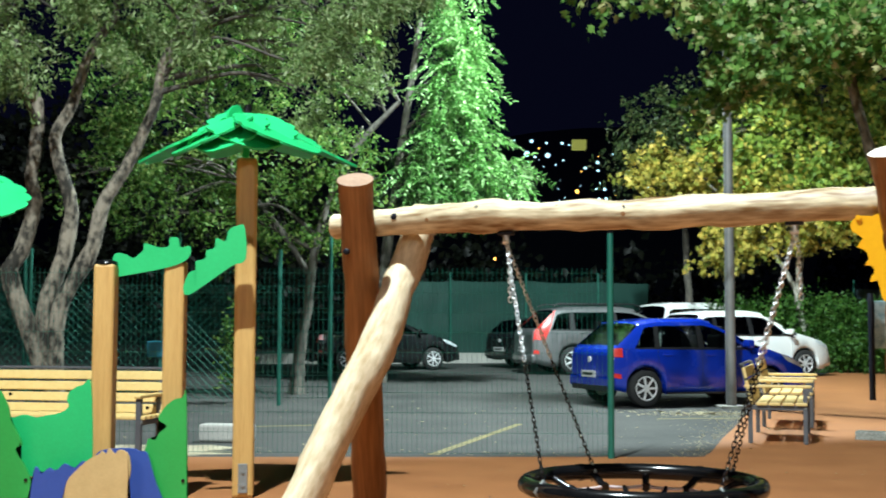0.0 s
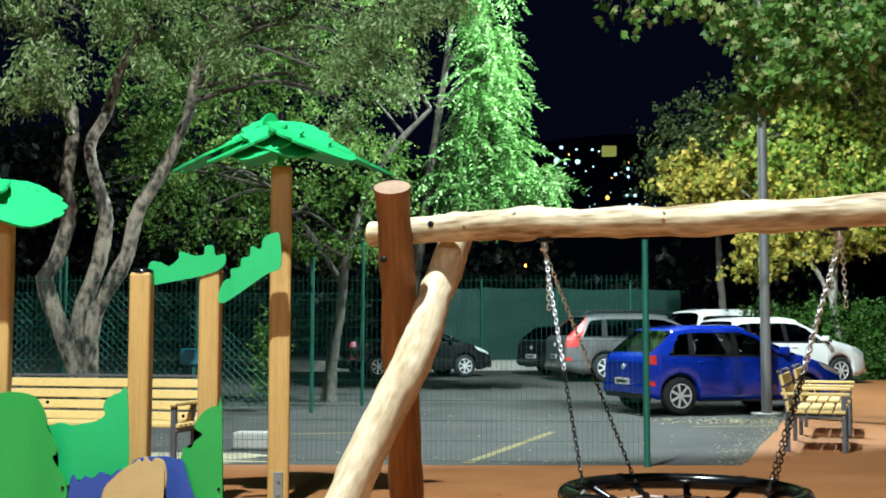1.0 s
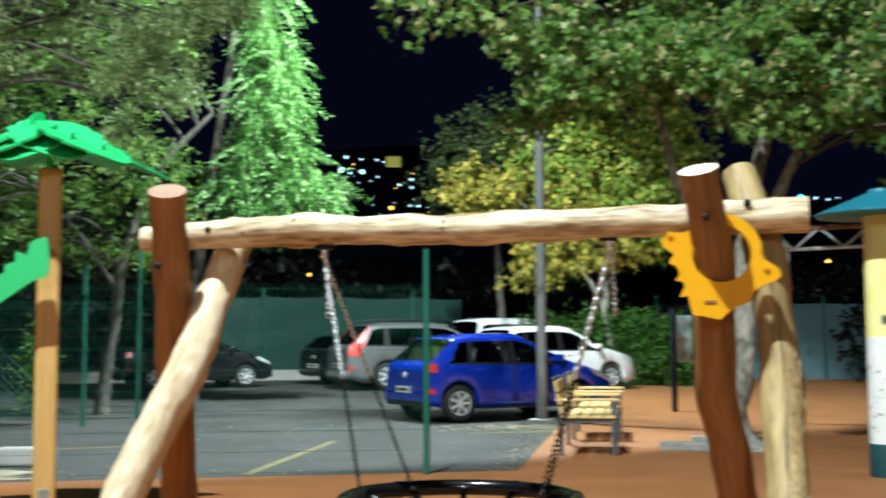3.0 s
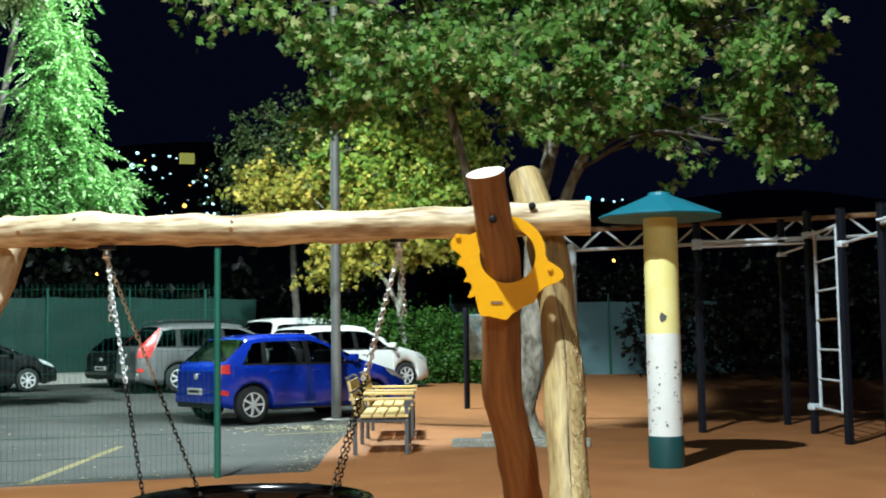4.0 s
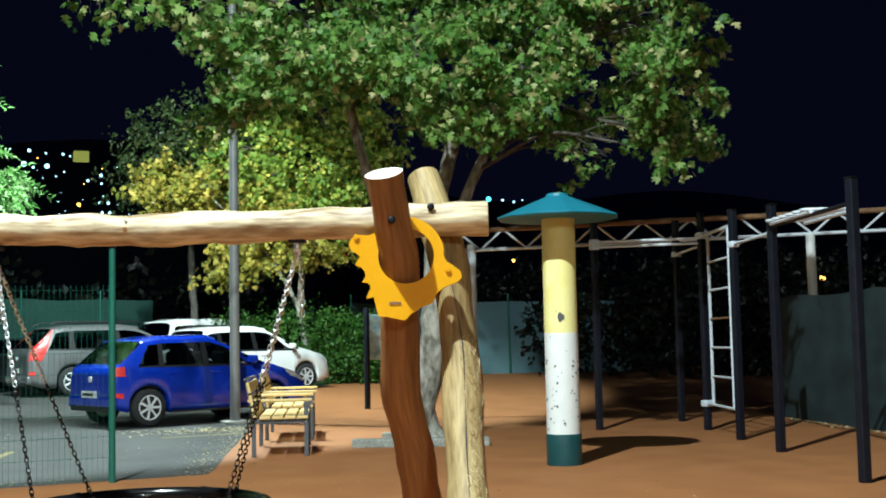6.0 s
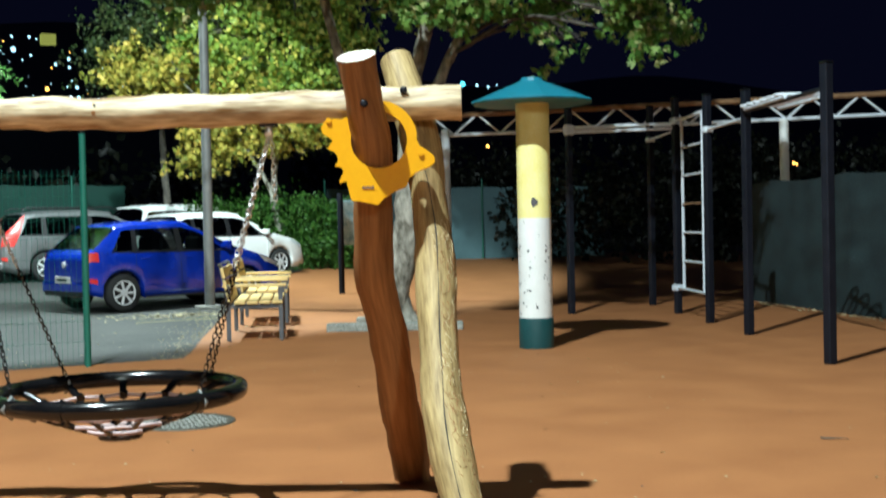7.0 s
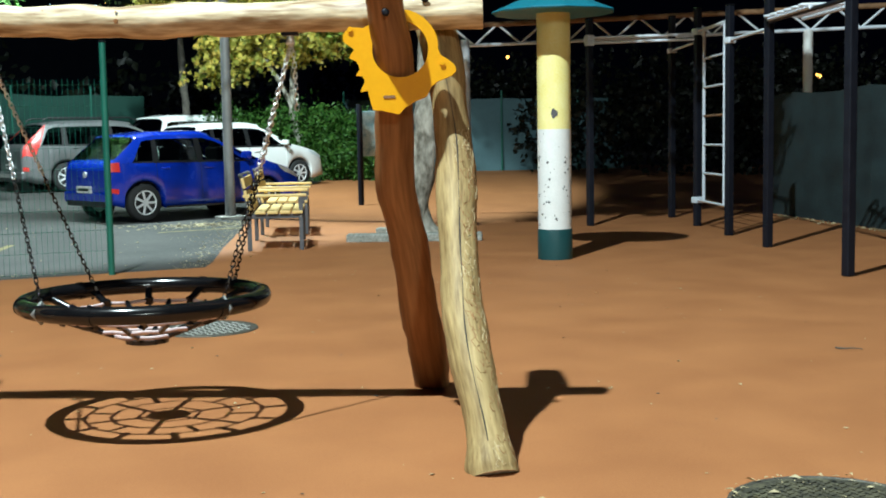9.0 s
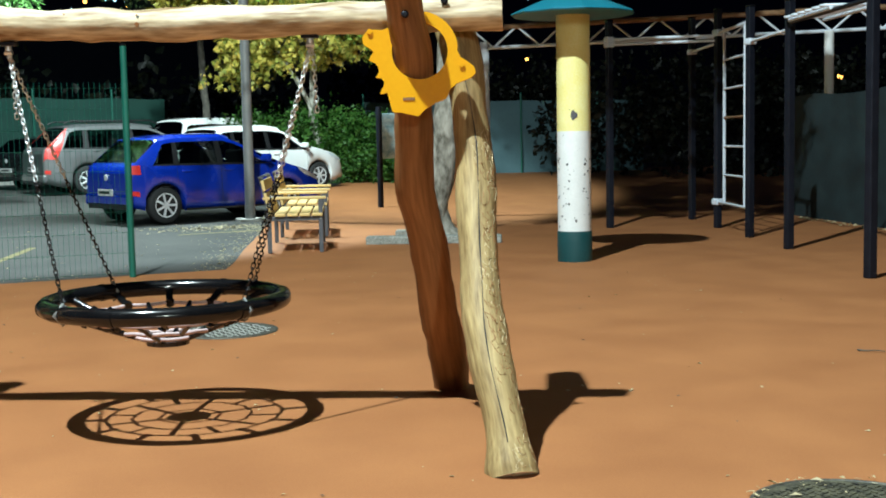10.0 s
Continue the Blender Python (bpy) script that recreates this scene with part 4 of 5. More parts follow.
def parked(rear_right, turn, ex, ey):
    """The place of a car from its right rear wheel on the ground."""
    c, s = math.cos(radians(turn)), math.sin(radians(turn))
    x, y = rear_right[0] - (ex * c - ey * s), rear_right[1] - (ex * s + ey * c)
    return (x, y, ground_z(y))


car("hatchback_car", parked((3.46, 19.5), 20, -1.10, -0.72), 20, "glossy blue five-door hatchback parked on the asphalt", P_BLUE, L=3.78, base=2.36)
car("estate_car", parked((3.15, 29.7), 13, -1.45, -0.82), 13, "silver estate car with roof rails and tall red lamps", P_SILVER, L=4.8, W=1.9, roof=1.72, base=2.86, belt=1.08, wheel=0.345, tail_slope=0.5, front_over=0.9, hood_h=1.08, screen=(1.15, 1.95), rails=True, tall_lamp=True)
car("crossover_car", (7.25, 29.2, ground_z(29.2)), 22, "white crossover car parked by the hedge", P_WHITE, L=4.35, W=1.8, roof=1.62, base=2.67, belt=1.0, wheel=0.33, tail_slope=0.5, front_over=0.85, hood_h=1.02, screen=(1.05, 1.85))
car("van_car", (7.4, 33.0, ground_z(33.0)), 24, "white high-roofed car parked behind the other cars", P_WHITE, L=4.4, W=1.8, roof=1.85, base=2.7, belt=1.1, wheel=0.32, tail_slope=0.2, front_over=0.85, hood_h=1.08, screen=(0.85, 1.5))
car("hatchback_car", parked((-2.5, 31.2), 24, -1.2, -0.75), 24, "black hatchback in the shade of the trees", P_BLACK, L=4.1, W=1.74)
car("saloon_car", (3.5, 34.3, ground_z(34.3)), 30, "dark blue saloon car by the green fence", P_BLACK, L=4.4, W=1.75, roof=1.42, base=2.6)


# ---- trees ----
# crowns as lumps of foliage: x, y, z, radius
CROWN_A = [(-5.66, 14.44, 5.12, 0.66), (-4.97, 14.7, 5.33, 0.66), (-5.0, 13.63, 4.49, 0.31), (-4.23, 14.92, 5.16, 0.59), (-3.92, 16.04, 5.69, 0.63), (-2.95, 14.71, 5.1, 0.5), (-2.47, 15.81, 5.54, 0.57), (-1.66, 15.41, 5.28, 0.44), (-2.03, 14.87, 4.7, 0.36), (-1.13, 16.46, 5.46, 0.47), (-4.65, 14.8, 6.02, 0.74), (-2.91, 15.23, 6.22, 0.81), (-5.8, 14.39, 5.89, 0.66), (-5.34, 13.5, 4.2, 0.28)]
CROWN_B = [(-5.42, 21.95, 5.04, 0.81), (-4.49, 21.14, 4.08, 0.72), (-5.59, 21.91, 3.33, 0.48), (-4.17, 22.22, 3.36, 0.65), (-3.23, 22.37, 3.7, 0.75), (-2.89, 21.41, 4.73, 0.93), (-4.59, 23.16, 5.7, 0.9), (-1.95, 22.52, 4.14, 0.54), (-2.37, 22.48, 2.95, 0.43), (-3.61, 23.33, 6.18, 0.9), (-2.62, 22.45, 7.1, 0.97), (-5.25, 23.02, 6.46, 1.01), (-5.9, 21.83, 4.17, 0.54), (-4.25, 23.22, 4.46, 0.67), (-6.23, 21.74, 5.75, 0.75), (-2.16, 23.5, 5.98, 0.5), (-1.4, 22.6, 5.5, 0.4), (-1.7, 22.6, 4.8, 0.4), (-6.44, 21.8, 6.15, 0.6), (-5.68, 21.8, 5.5, 0.6), (-6.31, 21.8, 4.87, 0.55), (-6.72, 21.8, 4.12, 0.4), (-5.35, 21.8, 4.44, 0.5), (-6.17, 21.8, 3.49, 0.35), (-5.12, 21.8, 3.59, 0.45)]
CROWN_C = [(0.25, 25.5, 8.0, 0.40), (0.5, 25.5, 7.3, 0.36), (0.6, 25.5, 6.5, 0.32), (0.25, 25.5, 6.9, 0.42), (0.3, 25.5, 6.0, 0.36), (0.0, 25.5, 6.4, 0.45), (-0.1, 25.5, 5.4, 0.5), (0.75, 25.5, 5.15, 0.42), (1.25, 25.5, 4.85, 0.36), (1.55, 25.5, 4.6, 0.26), (0.4, 25.5, 4.65, 0.45), (0.0, 25.5, 4.6, 0.45), (0.9, 25.5, 4.55, 0.36), (0.1, 25.5, 8.9, 0.45), (-0.45, 25.5, 4.7, 0.45)]
CROWN_D = [(3.7, 14.18, 5.28, 0.52), (4.24, 14.03, 4.78, 0.49), (3.38, 13.23, 4.34, 0.29), (4.85, 13.83, 5.13, 0.56), (5.64, 13.53, 5.19, 0.59), (5.56, 13.57, 4.19, 0.42), (6.28, 13.25, 5.02, 0.52), (6.56, 14.22, 4.52, 0.45), (6.9, 12.93, 5.06, 0.52), (6.7, 13.04, 4.36, 0.38), (7.25, 12.74, 4.47, 0.49), (7.59, 12.54, 3.95, 0.45), (7.29, 12.72, 3.72, 0.28), (7.54, 11.98, 3.6, 0.26)]
CROWN_D += [(8.06, 12.24, 4.5, 0.42), (8.95, 12.85, 4.15, 0.48), (8.35, 12.0, 3.72, 0.32), (8.5, 11.9, 4.97, 0.36), (8.3, 12.08, 5.02, 0.49), (5.91, 13.41, 5.9, 0.63), (7.46, 12.62, 5.8, 0.63), (4.59, 13.92, 6.0, 0.63), (8.49, 11.95, 5.77, 0.49), (7.63, 12.52, 3.5, 0.22), (5.2, 15.83, 5.17, 0.55), (6.63, 13.07, 3.87, 0.21)]
CROWN_D += [(3.5, 14.1, 5.2, 0.45), (3.9, 14.0, 4.7, 0.45), (3.4, 14.2, 4.4, 0.3), (4.4, 13.8, 5.1, 0.45), (3.5, 14.0, 4.6, 0.32), (5.2, 12.6, 4.6, 0.35), (5.6, 12.6, 4.15, 0.35), (6.1, 12.5, 3.95, 0.3), (4.5, 12.9, 4.55, 0.4), (6.5, 12.4, 4.5, 0.35)]
CROWN_E = [(6.28, 31.44, 5.75, 0.7), (5.84, 31.52, 5.21, 0.6), (7.01, 31.28, 5.21, 0.7), (8.33, 30.96, 5.0, 0.7), (8.76, 30.84, 3.97, 0.6), (7.44, 31.18, 3.6, 0.42), (7.88, 31.07, 4.14, 0.5), (9.93, 30.48, 3.81, 0.6)]
TURN_E = [(7.4, 31.14, 5.98, 0.7), (9.36, 30.66, 5.5, 0.85), (9.94, 30.48, 4.73, 0.7), (10.39, 30.33, 5.96, 0.85), (10.87, 31.22, 6.74, 0.9), (8.05, 30.5, 6.5, 0.75), (9.0, 30.5, 7.1, 0.85), (8.35, 30.6, 5.75, 0.7), (10.4, 30.4, 7.2, 0.8), (11.1, 30.3, 6.4, 0.7), (9.6, 30.5, 8.0, 0.8), (9.4, 30.4, 6.3, 0.7)]
CROWN_G = [(5.72, 32.56, 6.85, 0.5), (6.48, 32.42, 7.0, 0.65), (7.24, 32.25, 7.0, 0.75), (6.33, 32.45, 6.5, 0.7), (5.74, 34.58, 6.2, 0.7), (8.16, 32.04, 7.3, 0.85), (9.37, 31.7, 7.0, 1.0)]
HEDGE = [(7.86, 31.08, 1.41, 0.76), (8.44, 30.93, 1.24, 0.76), (9.03, 30.76, 1.54, 0.76), (9.75, 30.54, 1.52, 0.76), (10.33, 30.35, 1.36, 0.84), (11.04, 30.1, 1.2, 0.84), (11.6, 29.88, 1.04, 0.91), (9.45, 30.63, 0.92, 0.69), (10.17, 30.4, 0.76, 0.69), (10.89, 30.15, 0.6, 0.69)]
TWIG_D = [(1.38, 12.98, 4.98, 0.17), (1.68, 12.95, 4.97, 0.17), (1.97, 12.91, 5.09, 0.22), (2.57, 12.8, 5.02, 0.19), (2.39, 12.84, 5.2, 0.25), (3.0, 12.71, 5.22, 0.31)]


def leaves(name, lumps, size, aspect, count, material, parent, seed, droop=0.4, spray=12, lobes=False, deep=1.4, edge=0.75, clump=0.0, ends=0.13, frond=False):
    """One mesh of loose leaves: sprays of leaves in every lumpy mass, each leaf folded along its midrib, or five-lobed."""
    rng = np.random.default_rng(seed)
    weight = np.array([r ** 1.6 for *_, r in lumps])
    weight /= weight.sum()
    sprays = max(1, count // spray)
    which = rng.choice(len(lumps), sprays, p=weight)
    L = np.array(lumps)
    d = rng.normal(size=(sprays, 3))
    d /= np.linalg.norm(d, axis=1)[:, None]
    rad = rng.random(sprays) ** (1 / 3) * (0.8 + 0.5 * rng.random(sprays) ** 3)
    rad = np.maximum(rad, edge * rng.random(sprays))
    centre = L[which, :3] + d * (L[which, 3] * rad)[:, None]
    radial = np.array(parent.matrix_basis.translation.xy.normalized().to_3d())
    centre += radial * ((d @ radial) * L[which, 3] * rad * (deep - 1))[:, None]
    if clump:
        # gather the sprays round a few twig ends, so that gaps stay open between them
        tips = max(3, int(sprays * ends))
        pick = rng.choice(sprays, tips, replace=False)
        belongs = rng.integers(0, tips, sprays)
        centre = centre[pick][belongs] + rng.normal(scale=clump, size=centre.shape) * np.array([1, 1, 0.65])
        d = d[pick][belongs]
    way = d + rng.normal(scale=0.5, size=d.shape)
    way[:, 2] -= droop
    way /= np.linalg.norm(way, axis=1)[:, None]
    along = rng.random((sprays, spray))
    reach = size * (2.2 + 1.6 * rng.random((sprays, 1)))
    pos = centre[:, None] + way[:, None] * (along * reach)[..., None] + rng.normal(scale=size * 0.55, size=(sprays, spray, 3))
    out = way[:, None] * 0.5 + rng.normal(scale=0.7, size=(sprays, spray, 3))
    out[..., 2] -= droop * 0.6
    out /= np.linalg.norm(out, axis=2)[..., None]
    if frond:
        # leaflets in two rows along a drooping stalk
        way[:, 2] -= 0.35
        way /= np.linalg.norm(way, axis=1)[:, None]
        flat = np.cross(way, rng.normal(scale=0.35, size=way.shape) + np.array([0, 0, 1.0]))
        flat /= np.linalg.norm(flat, axis=1)[:, None]
        step = np.linspace(0, 1, spray)[None, :, None]
        row = np.where(np.arange(spray) % 2, 1.0, -1.0)[None, :, None]
        pos = centre[:, None] + way[:, None] * step * size * 5.2 - np.array([0, 0, 1.0]) * step ** 2 * size * 2.0 + rng.normal(scale=size * 0.06, size=pos.shape)
        out = flat[:, None] * row + way[:, None] * 0.45 + np.array([0, 0, -0.35]) + rng.normal(scale=0.12, size=pos.shape)
        out /= np.linalg.norm(out, axis=2)[..., None]
    side = np.cross(out, rng.normal(size=out.shape) if not frond else np.broadcast_to(np.array([0.1, 0.2, 1.0]), out.shape))
    side /= np.linalg.norm(side, axis=2)[..., None]
    up = np.cross(side, out)
    s = size * (0.6 + 0.7 * rng.random((sprays, spray, 1)))
    pos, out, side, up, s = (a.reshape(-1, a.shape[-1]) for a in (pos, out, side, up, s))
    if lobes:
        shape = [(0, 0, 0), (0.45, 0.15, 0.05), (0.62, 0.35, 0), (0.20, 0.45, 0.08), (0.42, 0.85, 0), (0.12, 0.70, 0.06), (0, 1.1, 0), (-0.12, 0.70, 0.06), (-0.42, 0.85, 0), (-0.20, 0.45, 0.08), (-0.62, 0.35, 0), (-0.45, 0.15, 0.05)]
        tri = [(0, 1, 3), (1, 2, 3), (0, 3, 9), (3, 5, 9), (3, 4, 5), (5, 7, 9), (5, 6, 7), (7, 8, 9), (9, 10, 11), (0, 9, 11)]
    else:
        shape = [(0, 0, 0), (aspect / 2, 0.45, 0.12), (0, 1, -0.05), (-aspect / 2, 0.45, 0.12)]
        tri = [(0, 1, 2), (0, 2, 3)]
    n, k = len(pos), len(shape)
    verts = np.empty((n, k, 3))
    for i, (a, b, c) in enumerate(shape):
        verts[:, i] = pos + s * (a * side + b * out + c * up)
    faces = (np.arange(n)[:, None, None] * k + np.array(tri)[None]).reshape(-1, 3)
    me = bpy.data.meshes.new(name)
    verts = verts.reshape(-1, 3)
    me.vertices.add(len(verts))
    me.vertices.foreach_set("co", verts.ravel())
    me.loops.add(faces.size)
    me.loops.foreach_set("vertex_index", faces.ravel())
    me.polygons.add(len(faces))
    me.polygons.foreach_set("loop_start", np.arange(0, faces.size, 3))
    me.polygons.foreach_set("loop_total", np.full(len(faces), 3))
    me.update(calc_edges=True)
    me.materials.append(material)
    ob = new(name, me)
    ob.parent = parent
    return ob, centre[rng.permutation(sprays)[: min(sprays, 160)]]


def limb(bm, pts, r0, r1, segs=10, rough=0.25, seed=0.0, n=18):
    tube(smooth_line(pts, n), [r0 + (r1 - r0) * (k / (n - 1)) ** 0.8 for k in range(n)], segs, bm=bm, rough=rough, seed=seed)


def tree(name, base, stems, lumps, label, bark, foliage, seed, thick=0.07):
    """stems: (points from the root up, root radius, tip radius). Limbs then run from the stems into every lump of the crown."""
    root = thing(name, base, 0, label, "tree", "trees")
    o = Vector(base)
    local = [(x - o.x, y - o.y, z - o.z, r) for x, y, z, r in lumps]
    rng = random.Random(seed)
    bm = bmesh.new()
    nodes = []
    for pts, r0, r1 in stems:
        line = smooth_line([Vector(p) for p in pts], 24)
        tube(line, [r0 + (r1 - r0) * (k / 23) ** 0.8 + r0 * 0.35 * max(0, 1 - k / 3) * (pts[0][2] < 0.2) for k in range(24)], 12, bm=bm, rough=0.28, seed=seed + r0)
        nodes += [(p, r0 + (r1 - r0) * k / 23) for k, p in enumerate(line) if k > 9]
    part("trunk", bm, bark, root, "", True)
    bm = bmesh.new()
    for x, y, z, r in local:
        c = Vector((x, y, z))
        p, pr = min(nodes, key=lambda q: (q[0] - c).length + (1.5 if q[0].z > c.z else 0))
        mid = p.lerp(c, 0.5) + Vector((rng.uniform(-0.2, 0.2), rng.uniform(-0.2, 0.2), rng.uniform(0.2, 0.5)))
        limb(bm, [p, mid, c], min(pr * 0.6, thick), 0.014, 7, seed=x, n=12)
        for k in range(4):
            q = c + Vector((rng.gauss(0, 1), rng.gauss(0, 1), rng.gauss(0, 0.8))).normalized() * r * rng.uniform(0.6, 1.1)
            limb(bm, [mid.lerp(c, rng.random()), mid.lerp(q, 0.7) + Vector((0, 0, 0.06)), q], 0.009, 0.003, 4, seed=k, n=7)
    part("branchwork", bm, M_TWIG, root, "", True)["kind"] = "stuff"
    for k, (mass, size, aspect, count, material, extra) in enumerate(foliage):
        pick = local if mass is None else [(x - o.x, y - o.y, z - o.z, r) for x, y, z, r in mass]
        crown, _ = leaves("crown", pick, size, aspect, count, material, root, seed + k, **extra)
        tagged(crown, "", kind="stuff")
    return root


# unseen upper crowns, above the picture; HIGH_D is placed to shade the ground beyond
HIGH_D = [(5.9, 14.8, 7.0, 1.0), (7.3, 13.0, 7.0, 1.0), (6.2, 15.0, 6.4, 1.0), (8.3, 13.2, 6.2, 0.8), (6.8, 13.6, 8.4, 0.9), (7.6, 14.4, 5.6, 0.8)]
RIGHT_A = [(-1.5, 15.97, 5.5, 0.5), (-0.95, 16.0, 5.6, 0.45), (-1.2, 16.0, 4.95, 0.4), (-0.55, 16.0, 6.1, 0.45), (-1.8, 15.9, 4.5, 0.35), (-0.9, 16.4, 4.6, 0.3)]
HIGH_B = [(-4.6, 22.5, 7.6, 1.3), (-2.8, 22.8, 8.6, 1.3), (-6.0, 23.0, 7.4, 1.2)]

tree("olive_tree", (-5.0, 15.3, 0), [
    ([(0, 0, 0), (0, 0, 0.45), (-0.28, -0.18, 1.27), (-0.52, -0.27, 1.97), (-0.37, -0.22, 2.27), (-0.25, -0.17, 2.88), (-0.29, -0.19, 3.29), (-0.23, -0.17, 4.18), (-0.60, -0.30, 4.74), (-0.60, -0.40, 5.60)], 0.15, 0.06),
    ([(0, 0, 0), (0, 0, 0.45), (-0.12, -0.08, 1.43), (0.08, -0.01, 2.16), (0.17, 0.02, 2.83), (0.03, -0.03, 3.35), (-0.05, -0.05, 3.79), (0.14, 0.01, 4.17), (0.32, 0.06, 4.82), (0.70, 0.00, 5.40)], 0.14, 0.055),
    ([(0, 0, 0), (0, 0, 0.45), (0.08, -0.12, 1.50), (0.44, 0.00, 2.27), (0.56, 0.03, 2.87), (0.88, 0.12, 3.46), (1.19, 0.20, 4.24), (1.29, 0.22, 4.82), (1.70, 0.30, 5.60)], 0.135, 0.055)],
    CROWN_A + RIGHT_A, "grey-barked many-stemmed tree with small grey-green leaves", M_BARK_OLIVE, [(None, 0.09, 0.30, 26000, L_OLIVE, dict(droop=0.6, spray=16, clump=0.14, ends=0.075))], 3)
tree("slender_tree", (-2.75, 22.4, ground_z(22.4)), [
    ([(0, 0, 0), (0.06, 0, 0.8), (0.2, 0.05, 1.7), (0.3, 0.05, 2.6), (0.55, 0.1, 3.6), (1.0, 0.15, 4.6), (1.9, 0.2, 5.6)], 0.13, 0.05),
    ([(0.25, 0.05, 2.2), (-0.4, 0, 3.2), (-1.2, -0.2, 4.2), (-1.8, 0, 5.4)], 0.07, 0.03)],
    CROWN_B + HIGH_B, "slender tree with spotted bark and light green leaves", M_BARK, [(None, 0.095, 0.6, 33000, L_LIME, dict(droop=0.4, spray=12, clump=0.2, ends=0.09))], 7)
tree("drooping_tree", (-1.4, 26.2, ground_z(26.2)), [([(0, 0, 0), (0.05, 0, 2), (0.3, -0.1, 4), (0.6, -0.3, 6), (0.9, -0.5, 8)], 0.15, 0.06)],
    CROWN_C, "tree with long drooping bright green leaves by the lamp", M_BARK, [(None, 0.14, 0.40, 15600, L_BRIGHT, dict(droop=0.5, spray=24, deep=1.6, frond=True))], 12)
tree("maple_tree", (5.75, 13.85, 0), [
    ([(0.0, 0.05, 0), (-0.05, 0.06, 0.35), (-0.17, 0.08, 1.0), (-0.29, 0.1, 1.7), (-0.33, 0.12, 2.2)], 0.29, 0.13),
    ([(-0.29, 0.1, 1.8), (-0.36, 0.15, 2.6), (-0.62, 0.3, 3.5), (-0.9, 0.3, 4.8)], 0.13, 0.04),
    ([(-0.06, 0, 0.3), (0.10, -0.03, 1.2), (0.14, -0.04, 1.8), (0.18, 0, 2.4), (0.27, 0, 3.1), (0.45, -0.1, 3.9), (0.6, -0.3, 5.2)], 0.19, 0.07),
    ([(0.1, 0, 1.8), (0.45, -0.1, 2.8), (0.85, -0.2, 3.7), (1.4, -0.5, 4.7), (2.2, -0.9, 5.3)], 0.10, 0.04),
    ([(-0.62, 0.3, 3.45), (-0.85, 0.2, 4.2), (-1.2, 0.0, 5.2), (-2.2, -0.5, 6.4), (-3.8, -0.9, 6.3)], 0.055, 0.02)],
    CROWN_D + TWIG_D + HIGH_D, "big maple with mottled grey trunk and green and brownish leaves", M_BARK_PALE, [(CROWN_D, 0.095, 0.9, 22000, L_MAPLE, dict(droop=0.8, spray=14, lobes=True, deep=1.9, clump=0.14, ends=0.085)), (HIGH_D, 0.13, 0.9, 7000, L_MAPLE, dict(droop=0.7, spray=10, deep=1.3)), (TWIG_D, 0.10, 0.9, 420, L_MAPLE, dict(droop=0.7, spray=8, lobes=True))], 15, 0.03)
tree("yellow_maple", (9.95, 31.5, ground_z(31.5)), [
    ([(0, 0, 0), (-0.1, 0, 0.7), (-0.45, -0.1, 1.4), (-0.55, -0.2, 2.2), (-0.5, -0.3, 3.2), (-0.4, -0.6, 4.4), (-0.2, -0.7, 5.6)], 0.15, 0.06),
    ([(-0.52, -0.2, 1.9), (-1.0, -0.3, 2.8), (-1.8, -0.4, 3.9), (-3.0, -0.4, 5.0)], 0.08, 0.03)],
    CROWN_E + TURN_E, "slim maple turning yellow, beside the hedge", M_BARK_PALE, [(CROWN_E, 0.13, 0.9, 8000, L_YELLOW, dict(droop=0.5, spray=12, lobes=True, clump=0.26)), (TURN_E, 0.13, 0.9, 14000, L_TURN, dict(droop=0.6, spray=12, lobes=True, clump=0.26))], 19)
tree("dark_tree", (6.9, 33.6, ground_z(33.6)), [([(0, 0, 0), (0.05, -0.2, 1.6), (-0.1, -0.5, 3.2), (-0.2, -0.8, 5.0), (-0.2, -1.0, 6.6)], 0.14, 0.05)],
    CROWN_G, "tree with dull green leaves behind the parked cars", M_TWIG, [(None, 0.13, 0.6, 9000, L_DULL, dict(droop=0.4, clump=0.3, ends=0.08))], 23)

hedge = thing("hedge", (10.0, 31.0, ground_z(31.0)), 0, "dense clipped dark green hedge at the edge of the car park", "hedge")
hl = [(x - 10.0, y - 31.0 + 0.9, z - ground_z(31.0), r) for x, y, z, r in HEDGE]
ob, _ = leaves("foliage", hl, 0.11, 0.6, 16000, L_HEDGE, hedge, 31, droop=0.1, deep=1.0)
tagged(ob, "", kind="stuff")
bm = bmesh.new()
for k in range(9):
    limb(bm, [(-2.2 + k * 0.5, 0.6, 0), (-2.1 + k * 0.5, 0.6, 0.6), (-2.3 + k * 0.55, 0.5, 1.4)], 0.03, 0.012, 6)
part("stems", bm, M_BARK, hedge)

shrub = thing("shrub", (-3.52, 20.2, ground_z(20.2)), 0, "small yellow-green shrub at the fence", "shrub")
sh = [(-0.02, 0, 0.5, 0.14), (0.02, 0, 0.85, 0.13), (-0.05, 0, 1.2, 0.1), (0.04, 0, 1.45, 0.08), (0.0, 0, 1.0, 0.15)]
ob, _ = leaves("foliage", sh, 0.09, 0.6, 900, L_LIME, shrub, 33, droop=0.1)
tagged(ob, "", kind="stuff")
part("stem", tube([(0, 0, 0), (0.02, 0, 0.6), (0, 0, 1.3)], [0.02, 0.014, 0.006], 6), M_BARK, shrub)

